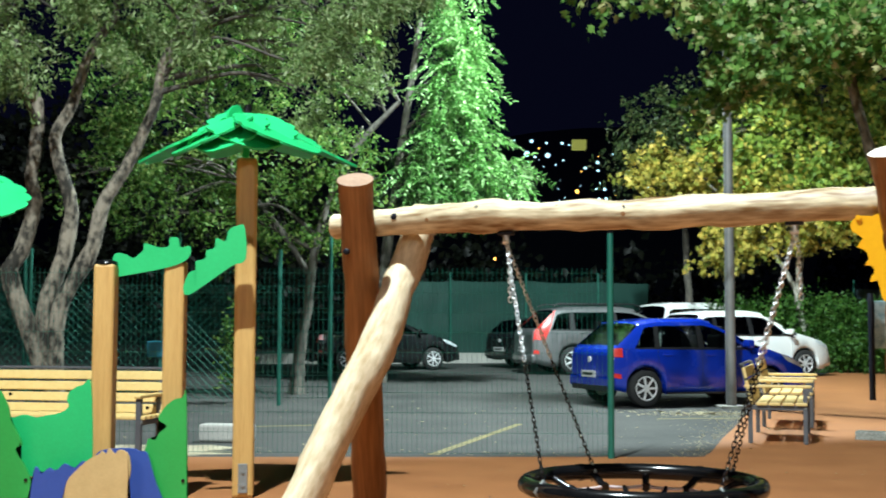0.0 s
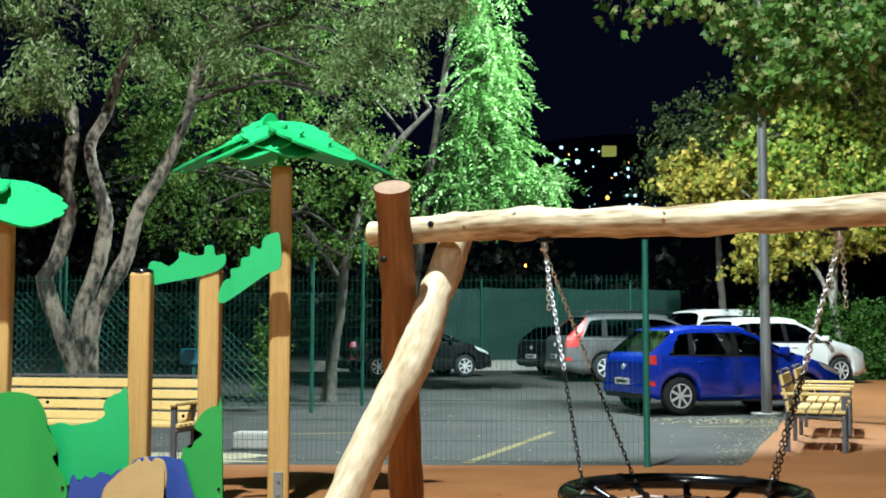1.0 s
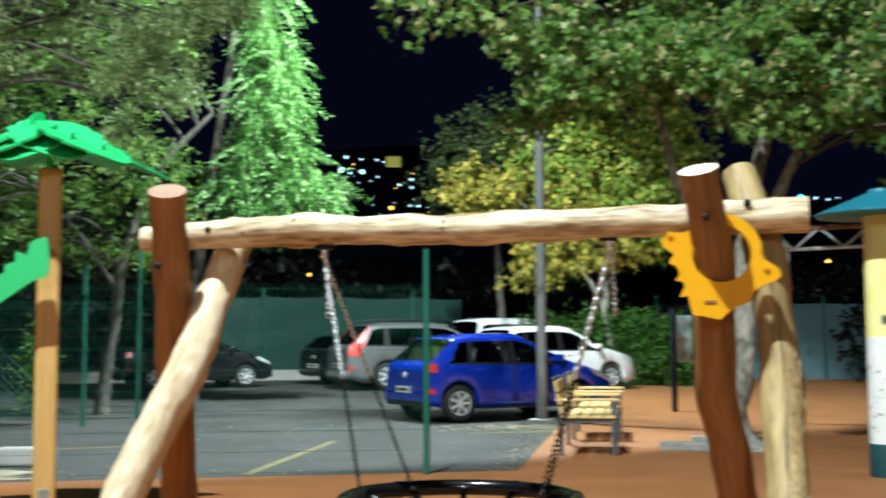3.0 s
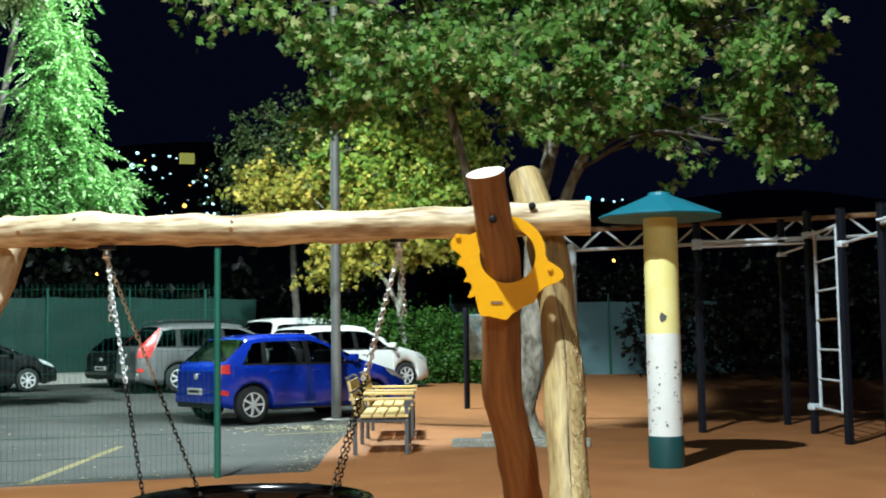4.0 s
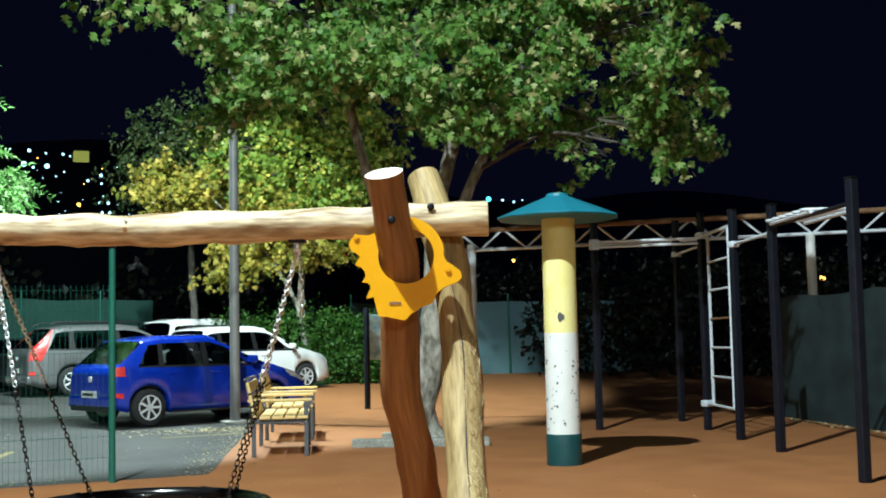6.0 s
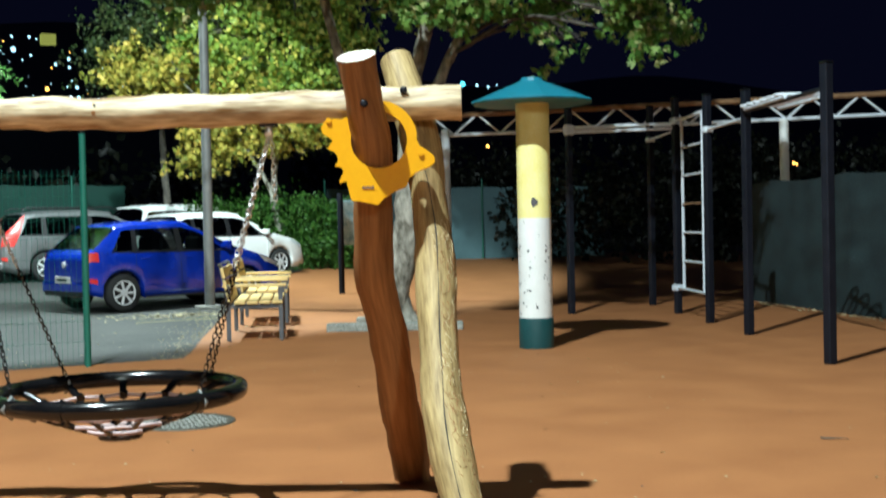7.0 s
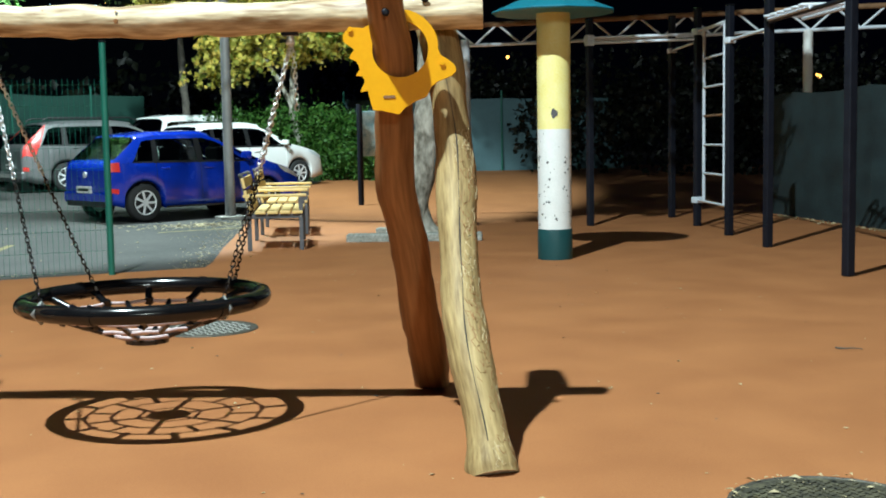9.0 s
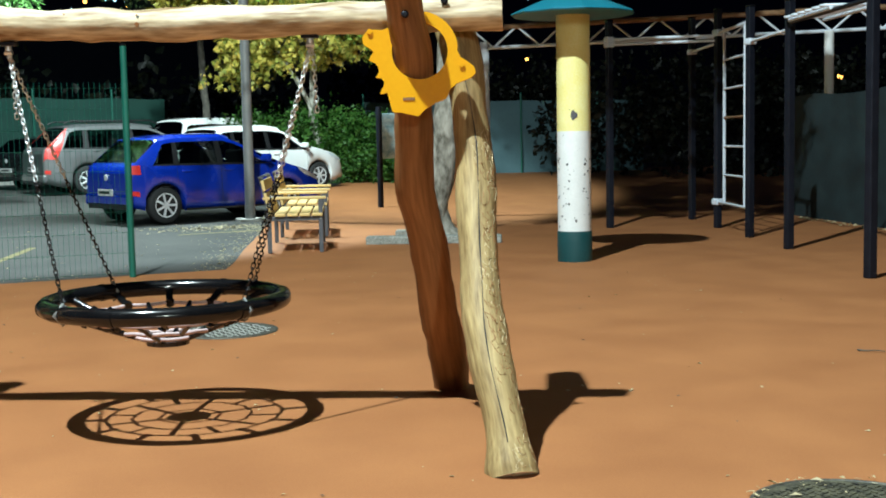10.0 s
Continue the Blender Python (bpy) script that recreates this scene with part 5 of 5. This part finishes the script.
# bushes added to fill the black behind the climbing frame; darkness is in their colour
bushes = thing("night_fill_bushes", (20.0, 30.0, 0.15), 0, "near-black bushes added behind the climbing frame, night dark put into the leaf colour", "bushes", kind="stuff")
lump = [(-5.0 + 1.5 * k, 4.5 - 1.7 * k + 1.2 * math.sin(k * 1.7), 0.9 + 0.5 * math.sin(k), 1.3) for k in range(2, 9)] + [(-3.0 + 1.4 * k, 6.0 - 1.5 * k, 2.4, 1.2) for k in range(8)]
ob, _ = leaves("foliage", lump, 0.2, 0.7, 12000, L_NIGHT, bushes, 43, droop=0.2)
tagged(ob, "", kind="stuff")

# woods added behind the fences to hide the skyline, with night dark in their colour
woods = thing("night_fill_woods", (0, 50, 0), 0, "near-black trees added behind the fences to hide the skyline, night dark put into the leaf colour", "woods", kind="stuff")
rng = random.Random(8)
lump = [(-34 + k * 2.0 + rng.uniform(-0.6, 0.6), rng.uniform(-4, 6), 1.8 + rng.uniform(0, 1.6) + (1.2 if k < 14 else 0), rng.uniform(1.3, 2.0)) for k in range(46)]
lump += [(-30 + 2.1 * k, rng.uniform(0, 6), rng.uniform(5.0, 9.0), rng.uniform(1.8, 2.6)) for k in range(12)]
ob, _ = leaves("foliage", lump, 0.42, 0.75, 32000, L_NIGHT, woods, 41, droop=0.2)
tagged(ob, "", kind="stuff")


# ---- benches ----
def bench(at, turn, label, length=1.75, deep=1.0):
    """A park bench: x along it, the back at +y."""
    root = thing("bench", at, turn, label, "bench", "benches")
    h = length / 2
    for s in (-1, 1):
        x = s * (h - 0.06)
        frame_part = part("side_frame", box(0.05, 0.44 * deep, 0.05, (x, 0.02, 0.40), 0.006), M_FRAME, root, "grey steel side frame")
        for y, top in ((-0.22 * deep, 0.62), (0.22 * deep, 0.62)):
            part("leg", box(0.05, 0.05, top, (x, y, top / 2), 0.006), M_FRAME, root)
        part("back_support", box(0.04, 0.05, 0.50, (0, 0, 0.25), 0.006), M_FRAME, root, m=pose(x, 0.22 * deep - 0.02, 0.40, -12, 0, 0))
        part("armrest", box(0.07, 0.54 * deep, 0.035, (x, 0.0, 0.64), 0.012), M_SLAT, root, "yellow wooden armrest")
        part("bolt", tube([(x - 0.03 * s, -0.22 * deep, 0.40), (x + 0.034 * s, -0.22 * deep, 0.40)], 0.014, 8), M_ZINC, root)
    broad = 0.085 if deep < 1.2 else 0.125
    slat = part("slat", box(length, broad, 0.035, (0, 0, 0), 0.008), M_SLAT, root, "yellow varnished wooden slat", m=pose(0, -0.19 * deep, 0.445))
    for k in range(1, 4):
        again(slat, pose(0, (-0.19 + 0.105 * k) * deep, 0.445))
    for k in range(4 if deep < 1.2 else 3):
        z = 0.50 + k * (0.105 if deep < 1.2 else 0.145)
        again(slat, pose(0, 0.22 * deep - 0.005 + 0.2 * (z - 0.5), z, 78, 0, 0))
    part("top_rail", box(length + 0.02, 0.03, 0.025, (0, 0.22 * deep + 0.095, 0.885), 0.006), M_FRAME, root, "dark steel top rail")
    return root


bench((-3.71, 11.41, 0.012), -11, "bench of yellow slats on grey steel frame, by the mesh fence", 2.05)
bench((4.0, 14.1, 0.012), 72, "bench of yellow slats on grey steel frame, facing the play area", 1.6, 1.36)
bench((4.76, 16.35, 0.012), 72, "bench of yellow slats on grey steel frame, facing the play area", 1.6, 1.36)

# ---- play tower with palm roofs ----
OUT_DARK = [(-3.696, -0.359), (-3.739, 0.848), (-3.47, 0.859), (-3.405, 0.87), (-3.232, 0.837), (-3.146, 0.708), (-3.125, 0.611), (-3.06, 0.493), (-3.039, 0.428), (-3.082, 0.396), (-2.995, 0.245), (-2.963, 0.116), (-2.92, -0.359)]
OUT_MID = [(-3.25, 0.63), (-3.15, 0.62), (-3.07, 0.64), (-2.98, 0.62), (-2.9, 0.635), (-2.8, 0.655), (-2.74, 0.70), (-2.755, 0.75), (-2.74, 0.80), (-2.69, 0.84), (-2.64, 0.857), (-2.58, 0.86), (-2.56, 0.29), (-2.63, 0.27), (-2.66, 0.23), (-2.72, 0.26), (-2.76, 0.2), (-2.83, 0.24), (-2.89, 0.2), (-3.08, 0.21), (-3.12, 0.43)]
OUT_RIGHT = [(-1.83, -0.35), (-1.85, 0.75), (-1.88, 0.77), (-1.94, 0.76), (-2.01, 0.7), (-2.05, 0.62), (-1.99, 0.57), (-2.04, 0.53), (-2.07, 0.47), (-2.14, 0.41), (-2.17, -0.35)]
OUT_BLUE = [(-2.95, -0.34), (-2.91, 0.25), (-2.85, 0.24), (-2.8, 0.28), (-2.75, 0.26), (-2.69, 0.31), (-2.62, 0.28), (-2.56, 0.33), (-2.5, 0.3), (-2.44, 0.4), (-2.24, 0.42), (-2.16, 0.4), (-2.08, 0.32), (-2.01, -0.33)]
OUT_BEIGE = [(-2.62, -0.28), (-2.59, 0.17), (-2.51, 0.3), (-2.43, 0.37), (-2.36, 0.41), (-2.34, 0.43), (-2.31, 0.41), (-2.29, 0.45), (-2.25, 0.41), (-2.22, 0.44), (-2.16, 0.41), (-2.14, 0.3), (-2.16, 0.15), (-2.17, -0.27)]
OUT_LEAF1 = [(-2.48, 1.65), (-2.47, 1.82), (-2.39, 1.83), (-2.32, 1.8), (-2.25, 1.86), (-2.24, 1.91), (-2.13, 1.88), (-2.06, 1.89), (-2.05, 1.95), (-1.99, 1.95), (-1.97, 1.88), (-1.9, 1.89), (-1.91, 1.8), (-2.06, 1.73)]
OUT_LEAF2 = [(-1.91, 1.52), (-1.92, 1.58), (-1.88, 1.68), (-1.83, 1.71), (-1.83, 1.77), (-1.76, 1.79), (-1.75, 1.85), (-1.69, 1.87), (-1.68, 1.94), (-1.61, 1.92), (-1.59, 2.0), (-1.51, 2.04), (-1.47, 2.02), (-1.46, 1.79), (-1.57, 1.73), (-1.84, 1.54)]


def leaf_outline(length, width, scallops):
    """A palm-leaf board: a long blade with a scalloped edge."""
    n = scallops * 6
    one = []
    for k in range(n + 1):
        f = k / n
        w = width * math.sin(math.pi * (0.12 + 0.86 * f)) ** 0.8 * (0.90 + 0.10 * abs(math.sin(f * scallops * math.pi)) ** 0.6)
        one.append((f * length, w))
    return one + [(x, -w * 0.95) for x, w in one[::-1]]


def palm(at, post_h, boards, fins, label, size=0.16):
    """A square post with a roof of sloping scalloped boards and upright fins; boards: heading, length, slope, width."""
    root = thing("play_palm", at, 0, label, "play palm", "palms of the play tower")
    part("post", box(size, size, post_h, (0, 0, post_h / 2), 0.025), M_POST, root, "planed orange-brown timber post", m=pose(0, 0, 0, 0, 0, 8))
    shoe = part("post_shoe", box(0.07, 0.012, 0.22, (0, -size / 2 - 0.007, 0.15), 0.004), M_ZINC, root, "galvanised post shoe", m=pose(0, 0, 0, 0, 0, 8))
    for z in (0.10, 0.20):
        part("bolt", tube([(0, -size / 2 - 0.012, z), (0, -size / 2 - 0.022, z)], 0.012, 8), M_ZINC, shoe)
    for k, (heading, reach, slope, wide) in enumerate(boards):
        part("palm_leaf", plate(leaf_outline(reach, wide, 5), 0.018), M_GREEN, root, "bright green scalloped board",
             m=pose(0, 0, post_h + 0.255 + 0.011 * k, 0, 0, heading) @ pose(0.03, 0, 0, 0, slope, 0) @ pose(0, 0, 0, 90, 0, 0))
    for heading, reach, slope, tall in fins:
        n = 24
        top = [(reach * i / n, tall * (1 - i / n) ** 0.55 * (0.72 + 0.28 * abs(math.sin(3 * math.pi * i / n)) ** 0.6)) for i in range(n + 1)]
        part("fin", plate(top + [(reach * 0.9, -0.03), (0, -0.05)], 0.018), M_GREEN, root, "upright green scalloped board",
             m=pose(0, 0, post_h + 0.29, 0, 0, heading) @ pose(0.02, 0, 0, 0, slope, 0))
    part("bracket", box(0.05, 0.012, 0.26, (0, -size / 2 - 0.02, 0.0), 0.004), M_GREEN, root, "small green bracket", m=pose(0, 0, post_h + 0.10, -10, 8, 8))
    part("crown_cap", tube([(0, 0, post_h + 0.33), (0, 0, post_h + 0.42)], 0.03, 10), M_BLACKPLASTIC, root)
    return root


palm((-1.51, 9.05, 0.012), 2.58, [(45, 0.62, 17, 0.24), (125, 0.62, 17, 0.24), (4, 0.88, 22, 0.16), (174, 0.84, 22, 0.16), (189, 0.86, 24, 0.22), (216, 0.66, 30, 0.36), (328, 0.70, 28, 0.42), (246, 0.58, 37, 0.34), (290, 0.56, 37, 0.36)],
     [(208, 0.52, 27, 0.15), (232, 0.5, 32, 0.17)], "play tower palm: timber post under green plastic palm roof")
palm((-3.56, 8.78, 0.012), 2.14, [(60, 0.42, 14, 0.2), (120, 0.42, 14, 0.2), (180, 0.52, 22, 0.2), (232, 0.52, 36, 0.32), (312, 0.57, 42, 0.42)],
     [(200, 0.34, 20, 0.14)], "play tower palm: timber post under a lower green palm roof")

tower = thing("play_tower", (-2.3, 8.7, 0.012), 0, "small timber play tower with wavy green and blue boards", "play tower")
for x, y, h in ((-2.51, 8.81, 1.75), (-2.02, 8.94, 1.78)):
    p = part("post", box(0.155, 0.155, h, (x + 2.3, y - 8.7, h / 2), 0.022), M_POST, tower, "planed orange-brown timber post")
    part("post_cap", tube([(x + 2.3, y - 8.7, h), (x + 2.3, y - 8.7, h + 0.02), (x + 2.3, y - 8.7, h + 0.035)], [0.085, 0.08, 0.03], 12), M_BLACKPLASTIC, p)


def rounded(outline, steps=4):
    pts = [Vector((x, 0, z)) for x, z in outline]
    line = smooth_line(pts + [pts[0]], len(pts) * steps + 1)[:-1]
    return [(p.x, p.z) for p in line]


for name, outline, y, material, label in (
        ("panel", OUT_DARK, 8.62, M_GREEN_DARK, "dark green wavy board"), ("panel", OUT_MID, 8.73, M_GREEN, "bright green wavy board"), ("panel", OUT_RIGHT, 8.6, M_GREEN_DARK, "green wavy board"),
        ("wave_panel", OUT_BLUE, 8.5, M_BLUE, "blue wave-edged board"), ("shell_panel", OUT_BEIGE, 8.2, M_BEIGE, "sand-coloured rounded board"),
        ("leaf_board", OUT_LEAF1, 8.86, M_GREEN, "bright green leaf board"), ("leaf_board", OUT_LEAF2, 8.74, M_GREEN, "bright green leaf board")):
    ob = part(name, plate([(x + 2.3, max(z, 0.05)) for x, z in rounded(outline)], 0.02), material, tower, label, m=pose(0, y - 8.7, 0))
    xs, zs = [q[0] for q in outline], [q[1] for q in outline]
    if name == "panel":
        for fx, fz in ((0.12, 0.9), (0.9, 0.18)):
            bx, bz = min(xs) + (max(xs) - min(xs)) * fx + 2.3, max(zs) - 0.07 if fz > 0.5 else 0.18
            part("bolt", tube([(bx, -0.010, bz), (bx, -0.018, bz)], 0.013, 8), M_BLACKPLASTIC, ob)

# ---- lamp posts ----
def street_lamp(at, height, arm, label):
    root = thing("street_lamp", at, 0, label, "street lamp", "street lamps")
    part("base_block", box(0.42, 0.42, 0.06, (0, 0, 0.03), 0.01), M_CONCRETE, root)
    part("pole", tube([(0, 0, 0.04), (0, 0, height * 0.5), (0, 0, height)], [0.085, 0.075, 0.055], 16), M_ZINC, root, "galvanised steel pole", True)
    end = Vector(arm)
    part("arm", tube([(0, 0, height - 0.1), end * 0.5 + Vector((0, 0, height)), end + Vector((0, 0, height))], 0.035, 10), M_ZINC, root)
    part("lamp_head", box(0.5, 0.24, 0.08, (end.x, end.y, height + 0.06), 0.03), M_FRAME, root)
    return root


street_lamp((4.70, 19.4, 0.0), 9.4, (-1.64, 2.2, 0), "galvanised street lamp post on a concrete block beside the cars")
# out of view: post added to carry the fill lamp
street_lamp((-4.6, -17.4, 0.012), 9.2, (1.1, 0.4, 0), "unseen galvanised street lamp post added behind the camera for the fill light")
street_lamp((-3.23, 2.93, 0.012), 12.7, (1.1, 0.4, 0), "tall galvanised street lamp post of the playground")

# thin dark sign post by the big tree, covers and plates on the ground
kerb = thing("kerb_block", (-2.45, 13.6, 0.0), -8, "pale concrete kerb block on the asphalt", "kerb block")
part("block", box(0.62, 0.22, 0.2, (0, 0, 0.1), 0.03), M_CONCRETE, kerb)
meter = thing("meter_box", (-4.55, 19.2, 0.0), 4, "small green box on a post behind the fence", "meter box")
part("case", box(0.42, 0.2, 0.26, (0, 0, 0.95), 0.02), M_TEAL, meter)
part("leg", box(0.06, 0.06, 0.85, (0, 0, 0.42), 0.006), M_FENCE, meter)
sign = thing("sign_post", (7.62, 21.1, ground_z(21.1)), 0, "thin black post with a blue-grey weathered board beside the tree", "sign")
part("pole", tube([(0, 0, 0), (0, 0, 1.9)], 0.055, 12), M_BLACK, sign)
part("board", box(0.4, 0.03, 0.85, (0.17, 0.06, 1.35), 0.01), M_NOTICE, sign, "blue-grey weathered notice board")

slab = thing("tree_surround", (5.8, 14.05, 0.012), -26, "pale concrete edging round the tree", "kerb")
for x, y, sx, sy in ((-0.42, -0.45, 0.82, 0.2), (0.44, -0.45, 0.84, 0.2), (-0.1, 0.5, 0.9, 0.2)):
    part("edging", box(sx, sy, 0.11, (x, y, 0.045), 0.02), M_KERB, slab)


def cover(at, r, label, ribs, lid, tread):
    root = thing("manhole_cover", at, 12, label, "manhole cover", "manhole covers")
    part("frame_ring", tube([(r * math.cos(2 * math.pi * k / 40), r * math.sin(2 * math.pi * k / 40), -0.002) for k in range(40)], 0.012, 6, closed=True), M_STONE, root)
    part("lid", tube([(0, 0, -0.01), (0, 0, 0.004)], r * 0.97, 40), lid, root, "worn cast-iron lid")
    bm = bmesh.new()
    n = int(r / ribs)
    for i in range(-n, n + 1):
        for j in range(-n, n + 1):
            if math.hypot(i, j) * ribs < r * 0.88:
                box(ribs * 0.75, ribs * 0.25, 0.006, (i * ribs, j * ribs, 0.005), 0, bm, None if (i + j) % 2 else Matrix.Translation((i * ribs, j * ribs, 0)) @ pose(0, 0, 0, 0, 0, 90) @ Matrix.Translation((-i * ribs, -j * ribs, 0)))
    tagged(part("tread", bm, tread, root, "raised tread bars"), kind="stuff")
    return root


cover((1.75, 7.98, 0.014), 0.33, "round cast-iron manhole cover with tread, set in rubber", 0.05, M_STONE, M_TREAD)
cover((2.775, 3.065, 0.014), 0.34, "round worn cast-iron manhole cover with dirt round it", 0.034, M_LID, M_LID)
# dirt, dry grass and leaf crumbs caught round and on the worn cover
verts, faces = [], []
rng = random.Random(29)
for k in range(150):
    r = 0.34 + rng.gauss(0.0, 0.022) if k < 95 else 0.31 * math.sqrt(rng.random())
    a, s, turn = rng.uniform(0, 6.283), rng.uniform(0.004, 0.016) * (1.0 if k % 9 else 1.8), rng.uniform(0, 6.283)
    x, y, c, q, i = 2.775 + r * math.cos(a), 3.065 + r * math.sin(a), math.cos(turn) * s, math.sin(turn) * s, len(verts)
    z = 0.023 + rng.uniform(0, 0.004)
    verts += [(x + c, y + q, z), (x - q * 0.3, y + c * 0.3, z + s * rng.uniform(0.1, 0.5)), (x - c, y - q, z), (x + q * 0.3, y - c * 0.3, z + s * 0.15)]
    faces += [(i, i + 1, i + 2), (i, i + 2, i + 3)]
tagged(from_arrays("dry_litter", verts, faces, M_DEAD), "pale dry grass and leaf crumbs round the manhole cover", "leaf litter", kind="stuff")

# ---- leaf litter along the asphalt, fallen leaves and twigs ----
lit = np.random.default_rng(11)
verts, faces = [], []
for k in range(1500):
    if k < 500:
        y = lit.uniform(12.0, 21.0)
        x = lot_edge(y) - abs(lit.normal(0, 0.22)) - 0.02
    elif k < 900:
        x, y = 3.95 + lit.normal(0, 0.55), 18.2 + lit.normal(0, 0.28)
    elif k < 1200:
        x, y = lit.uniform(-8, 1.6), 12.15 + abs(lit.normal(0, 0.22))
    else:
        x, y = lit.uniform(-6, 4.0), lit.uniform(12.3, 24.0)
    if x > lot_edge(y) - 0.02 and y > 11.9:
        continue
    s, a = lit.uniform(0.008, 0.026) * (1.0 if k < 500 else 1.6 if k < 900 else 0.9), lit.uniform(0, 6.28)
    c, q, z, i = math.cos(a) * s, math.sin(a) * s, ground_z(y) + 0.007, len(verts)
    verts += [(x + c, y + q, z), (x - q * 0.5, y + c * 0.5, z + s * lit.uniform(0.1, 0.5)), (x - c, y - q, z + 0.001), (x + q * 0.5, y - c * 0.5, z + s * 0.2)]
    faces += [(i, i + 1, i + 2), (i, i + 2, i + 3)]
tagged(from_arrays("leaf_litter", verts, faces, M_DEAD), "pale dry leaf litter along the edge of the asphalt", "leaf litter", kind="stuff")

rng = random.Random(5)
for k in range(260):
    if k < 190:
        x, y, z = rng.uniform(-1, 6), rng.uniform(3.2, 11), 0.014
    else:
        x, y = rng.uniform(-5, 4.5), rng.uniform(12.5, 20)
        z = 0.003 + ground_z(y)
        if x > lot_edge(y) - 0.1:
            z += 0.012
    s = rng.uniform(0.008, 0.022) * (1 if k < 190 else 2.2)
    bm = bmesh.new()
    vs = [bm.verts.new(v) for v in ((0, 0, 0), (s * 0.5, s * 0.6, s * 0.3), (0, s * 1.5, 0.001), (-s * 0.45, s * 0.7, s * 0.2))]
    bm.faces.new((vs[0], vs[1], vs[2]))
    bm.faces.new((vs[0], vs[2], vs[3]))
    ob = mesh_object("fallen_leaf", bm, M_DEAD if rng.random() < 0.75 else M_BARK)
    ob.matrix_basis = pose(x, y, z, 0, 0, rng.uniform(0, 360))
    tagged(ob, "dry pale fallen leaf lying on the ground", "leaf", "fallen leaves")
twig = mesh_object("twig", tube(smooth_line([(0, 0, 0.006), (0.012, -0.05, 0.008), (0.05, -0.09, 0.012), (0.10, -0.115, 0.006)], 12), [0.006 - 0.0003 * k for k in range(12)], 6), M_TWIG)
twig.matrix_basis = pose(4.86, 5.36, 0.014)
tagged(twig, "thin dark fallen twig on the rubber", "twig")

# ---- hillside town far off ----
verts, faces = [], []
n = 60
for k in range(n + 1):
    x = -900 + 1800 * k / n
    h = 120 + 25 * noise.noise(Vector((x * 0.004, 0, 0))) - 0.02 * abs(x - 60)
    verts += [(x, 640, -5), (x, 680, h * 0.55), (x, 760, h)]
for k in range(n):
    i = 3 * k
    faces += [(i, i + 3, i + 4, i + 1), (i + 1, i + 4, i + 5, i + 2)]
tagged(from_arrays("backdrop", verts, faces, M_HILL, None, True), "dark distant hillside at night", "hill", kind="structure")


def town_light(x, y, z, r, m, label):
    bm = bmesh.new()
    bmesh.ops.create_icosphere(bm, subdivisions=2, radius=r * 0.72)
    ob = mesh_object("town_light", bm, m)
    ob.location = (x, y, z)
    tagged(ob, label, "light", "town lights", "structure")


G_COOL = glow_mat("cool town light", (0.45, 0.82, 1.0), 2.4)
G_WARM = glow_mat("warm town light", (1.0, 0.45, 0.08), 5)
G_LIME = glow_mat("lit facade", (0.5, 0.55, 0.12), 0.5)
G_CYAN = glow_mat("cyan sign light", (0.1, 0.8, 1.0), 3)
for x, z, r in ((44.7, 96.6, 1.2), (42.4, 90.0, 1.9), (52.4, 95.6, 0.8), (52.9, 89.3, 1.7), (60.3, 95.5, 0.9), (72, 82.9, 1.0), (78.2, 85.7, 1.1), (78.4, 81.6, 0.9), (77.5, 72.2, 0.8), (81.7, 72.1, 1.1), (78.8, 67.3, 1.0), (82.4, 67.3, 1.0), (60.8, 86.8, 0.7), (63.7, 94.6, 0.6), (46.6, 88.5, 0.9), (36.0, 97.0, 0.6), (57, 84.5, 0.6), (86, 90, 0.5), (95, 76, 0.7), (100, 74, 0.6)):
    town_light(x, 597, z, r, G_COOL, "small cool white light of the distant town")
rng = random.Random(61)
for k in range(26):
    town_light(rng.uniform(36, 105), 597, rng.uniform(60, 98), rng.uniform(0.22, 0.5), G_COOL if k % 4 else G_WARM, "small faint light of the distant town")
for x, y, z, r in ((56.4, 497, 59.3, 1.1), (5.3, 119.9, 8.4, 0.25), (4.4, 119.9, 8.5, 0.14), (68.1, 133.7, 11.2, 0.3), (39.6, 45.05, 3.95, 0.19), (48.5, 597, 93, 0.5)):
    town_light(x, y, z, r, G_WARM, "small warm light in the distance")
for x, y, z, r in ((-26.7, 298.8, 52.9, 0.7), (-74.2, 290.7, 31.2, 0.5), (218.1, 450, 60.7, 1.5), (223.4, 447.4, 60, 0.8), (227.6, 445.2, 59.2, 0.7), (230.8, 443.6, 59.8, 0.5)):
    town_light(x, y, z, r, G_CYAN if x > 217 and x < 219 else G_COOL, "small cool light in the distance")
facade = mesh_object("far_building", box(7, 4, 5, (0, 0, 0), 0.1), G_LIME)
facade.location = (68.7, 596, 94.5)
tagged(facade, "dimly lit yellow-green building block on the far hill", "building", kind="structure")
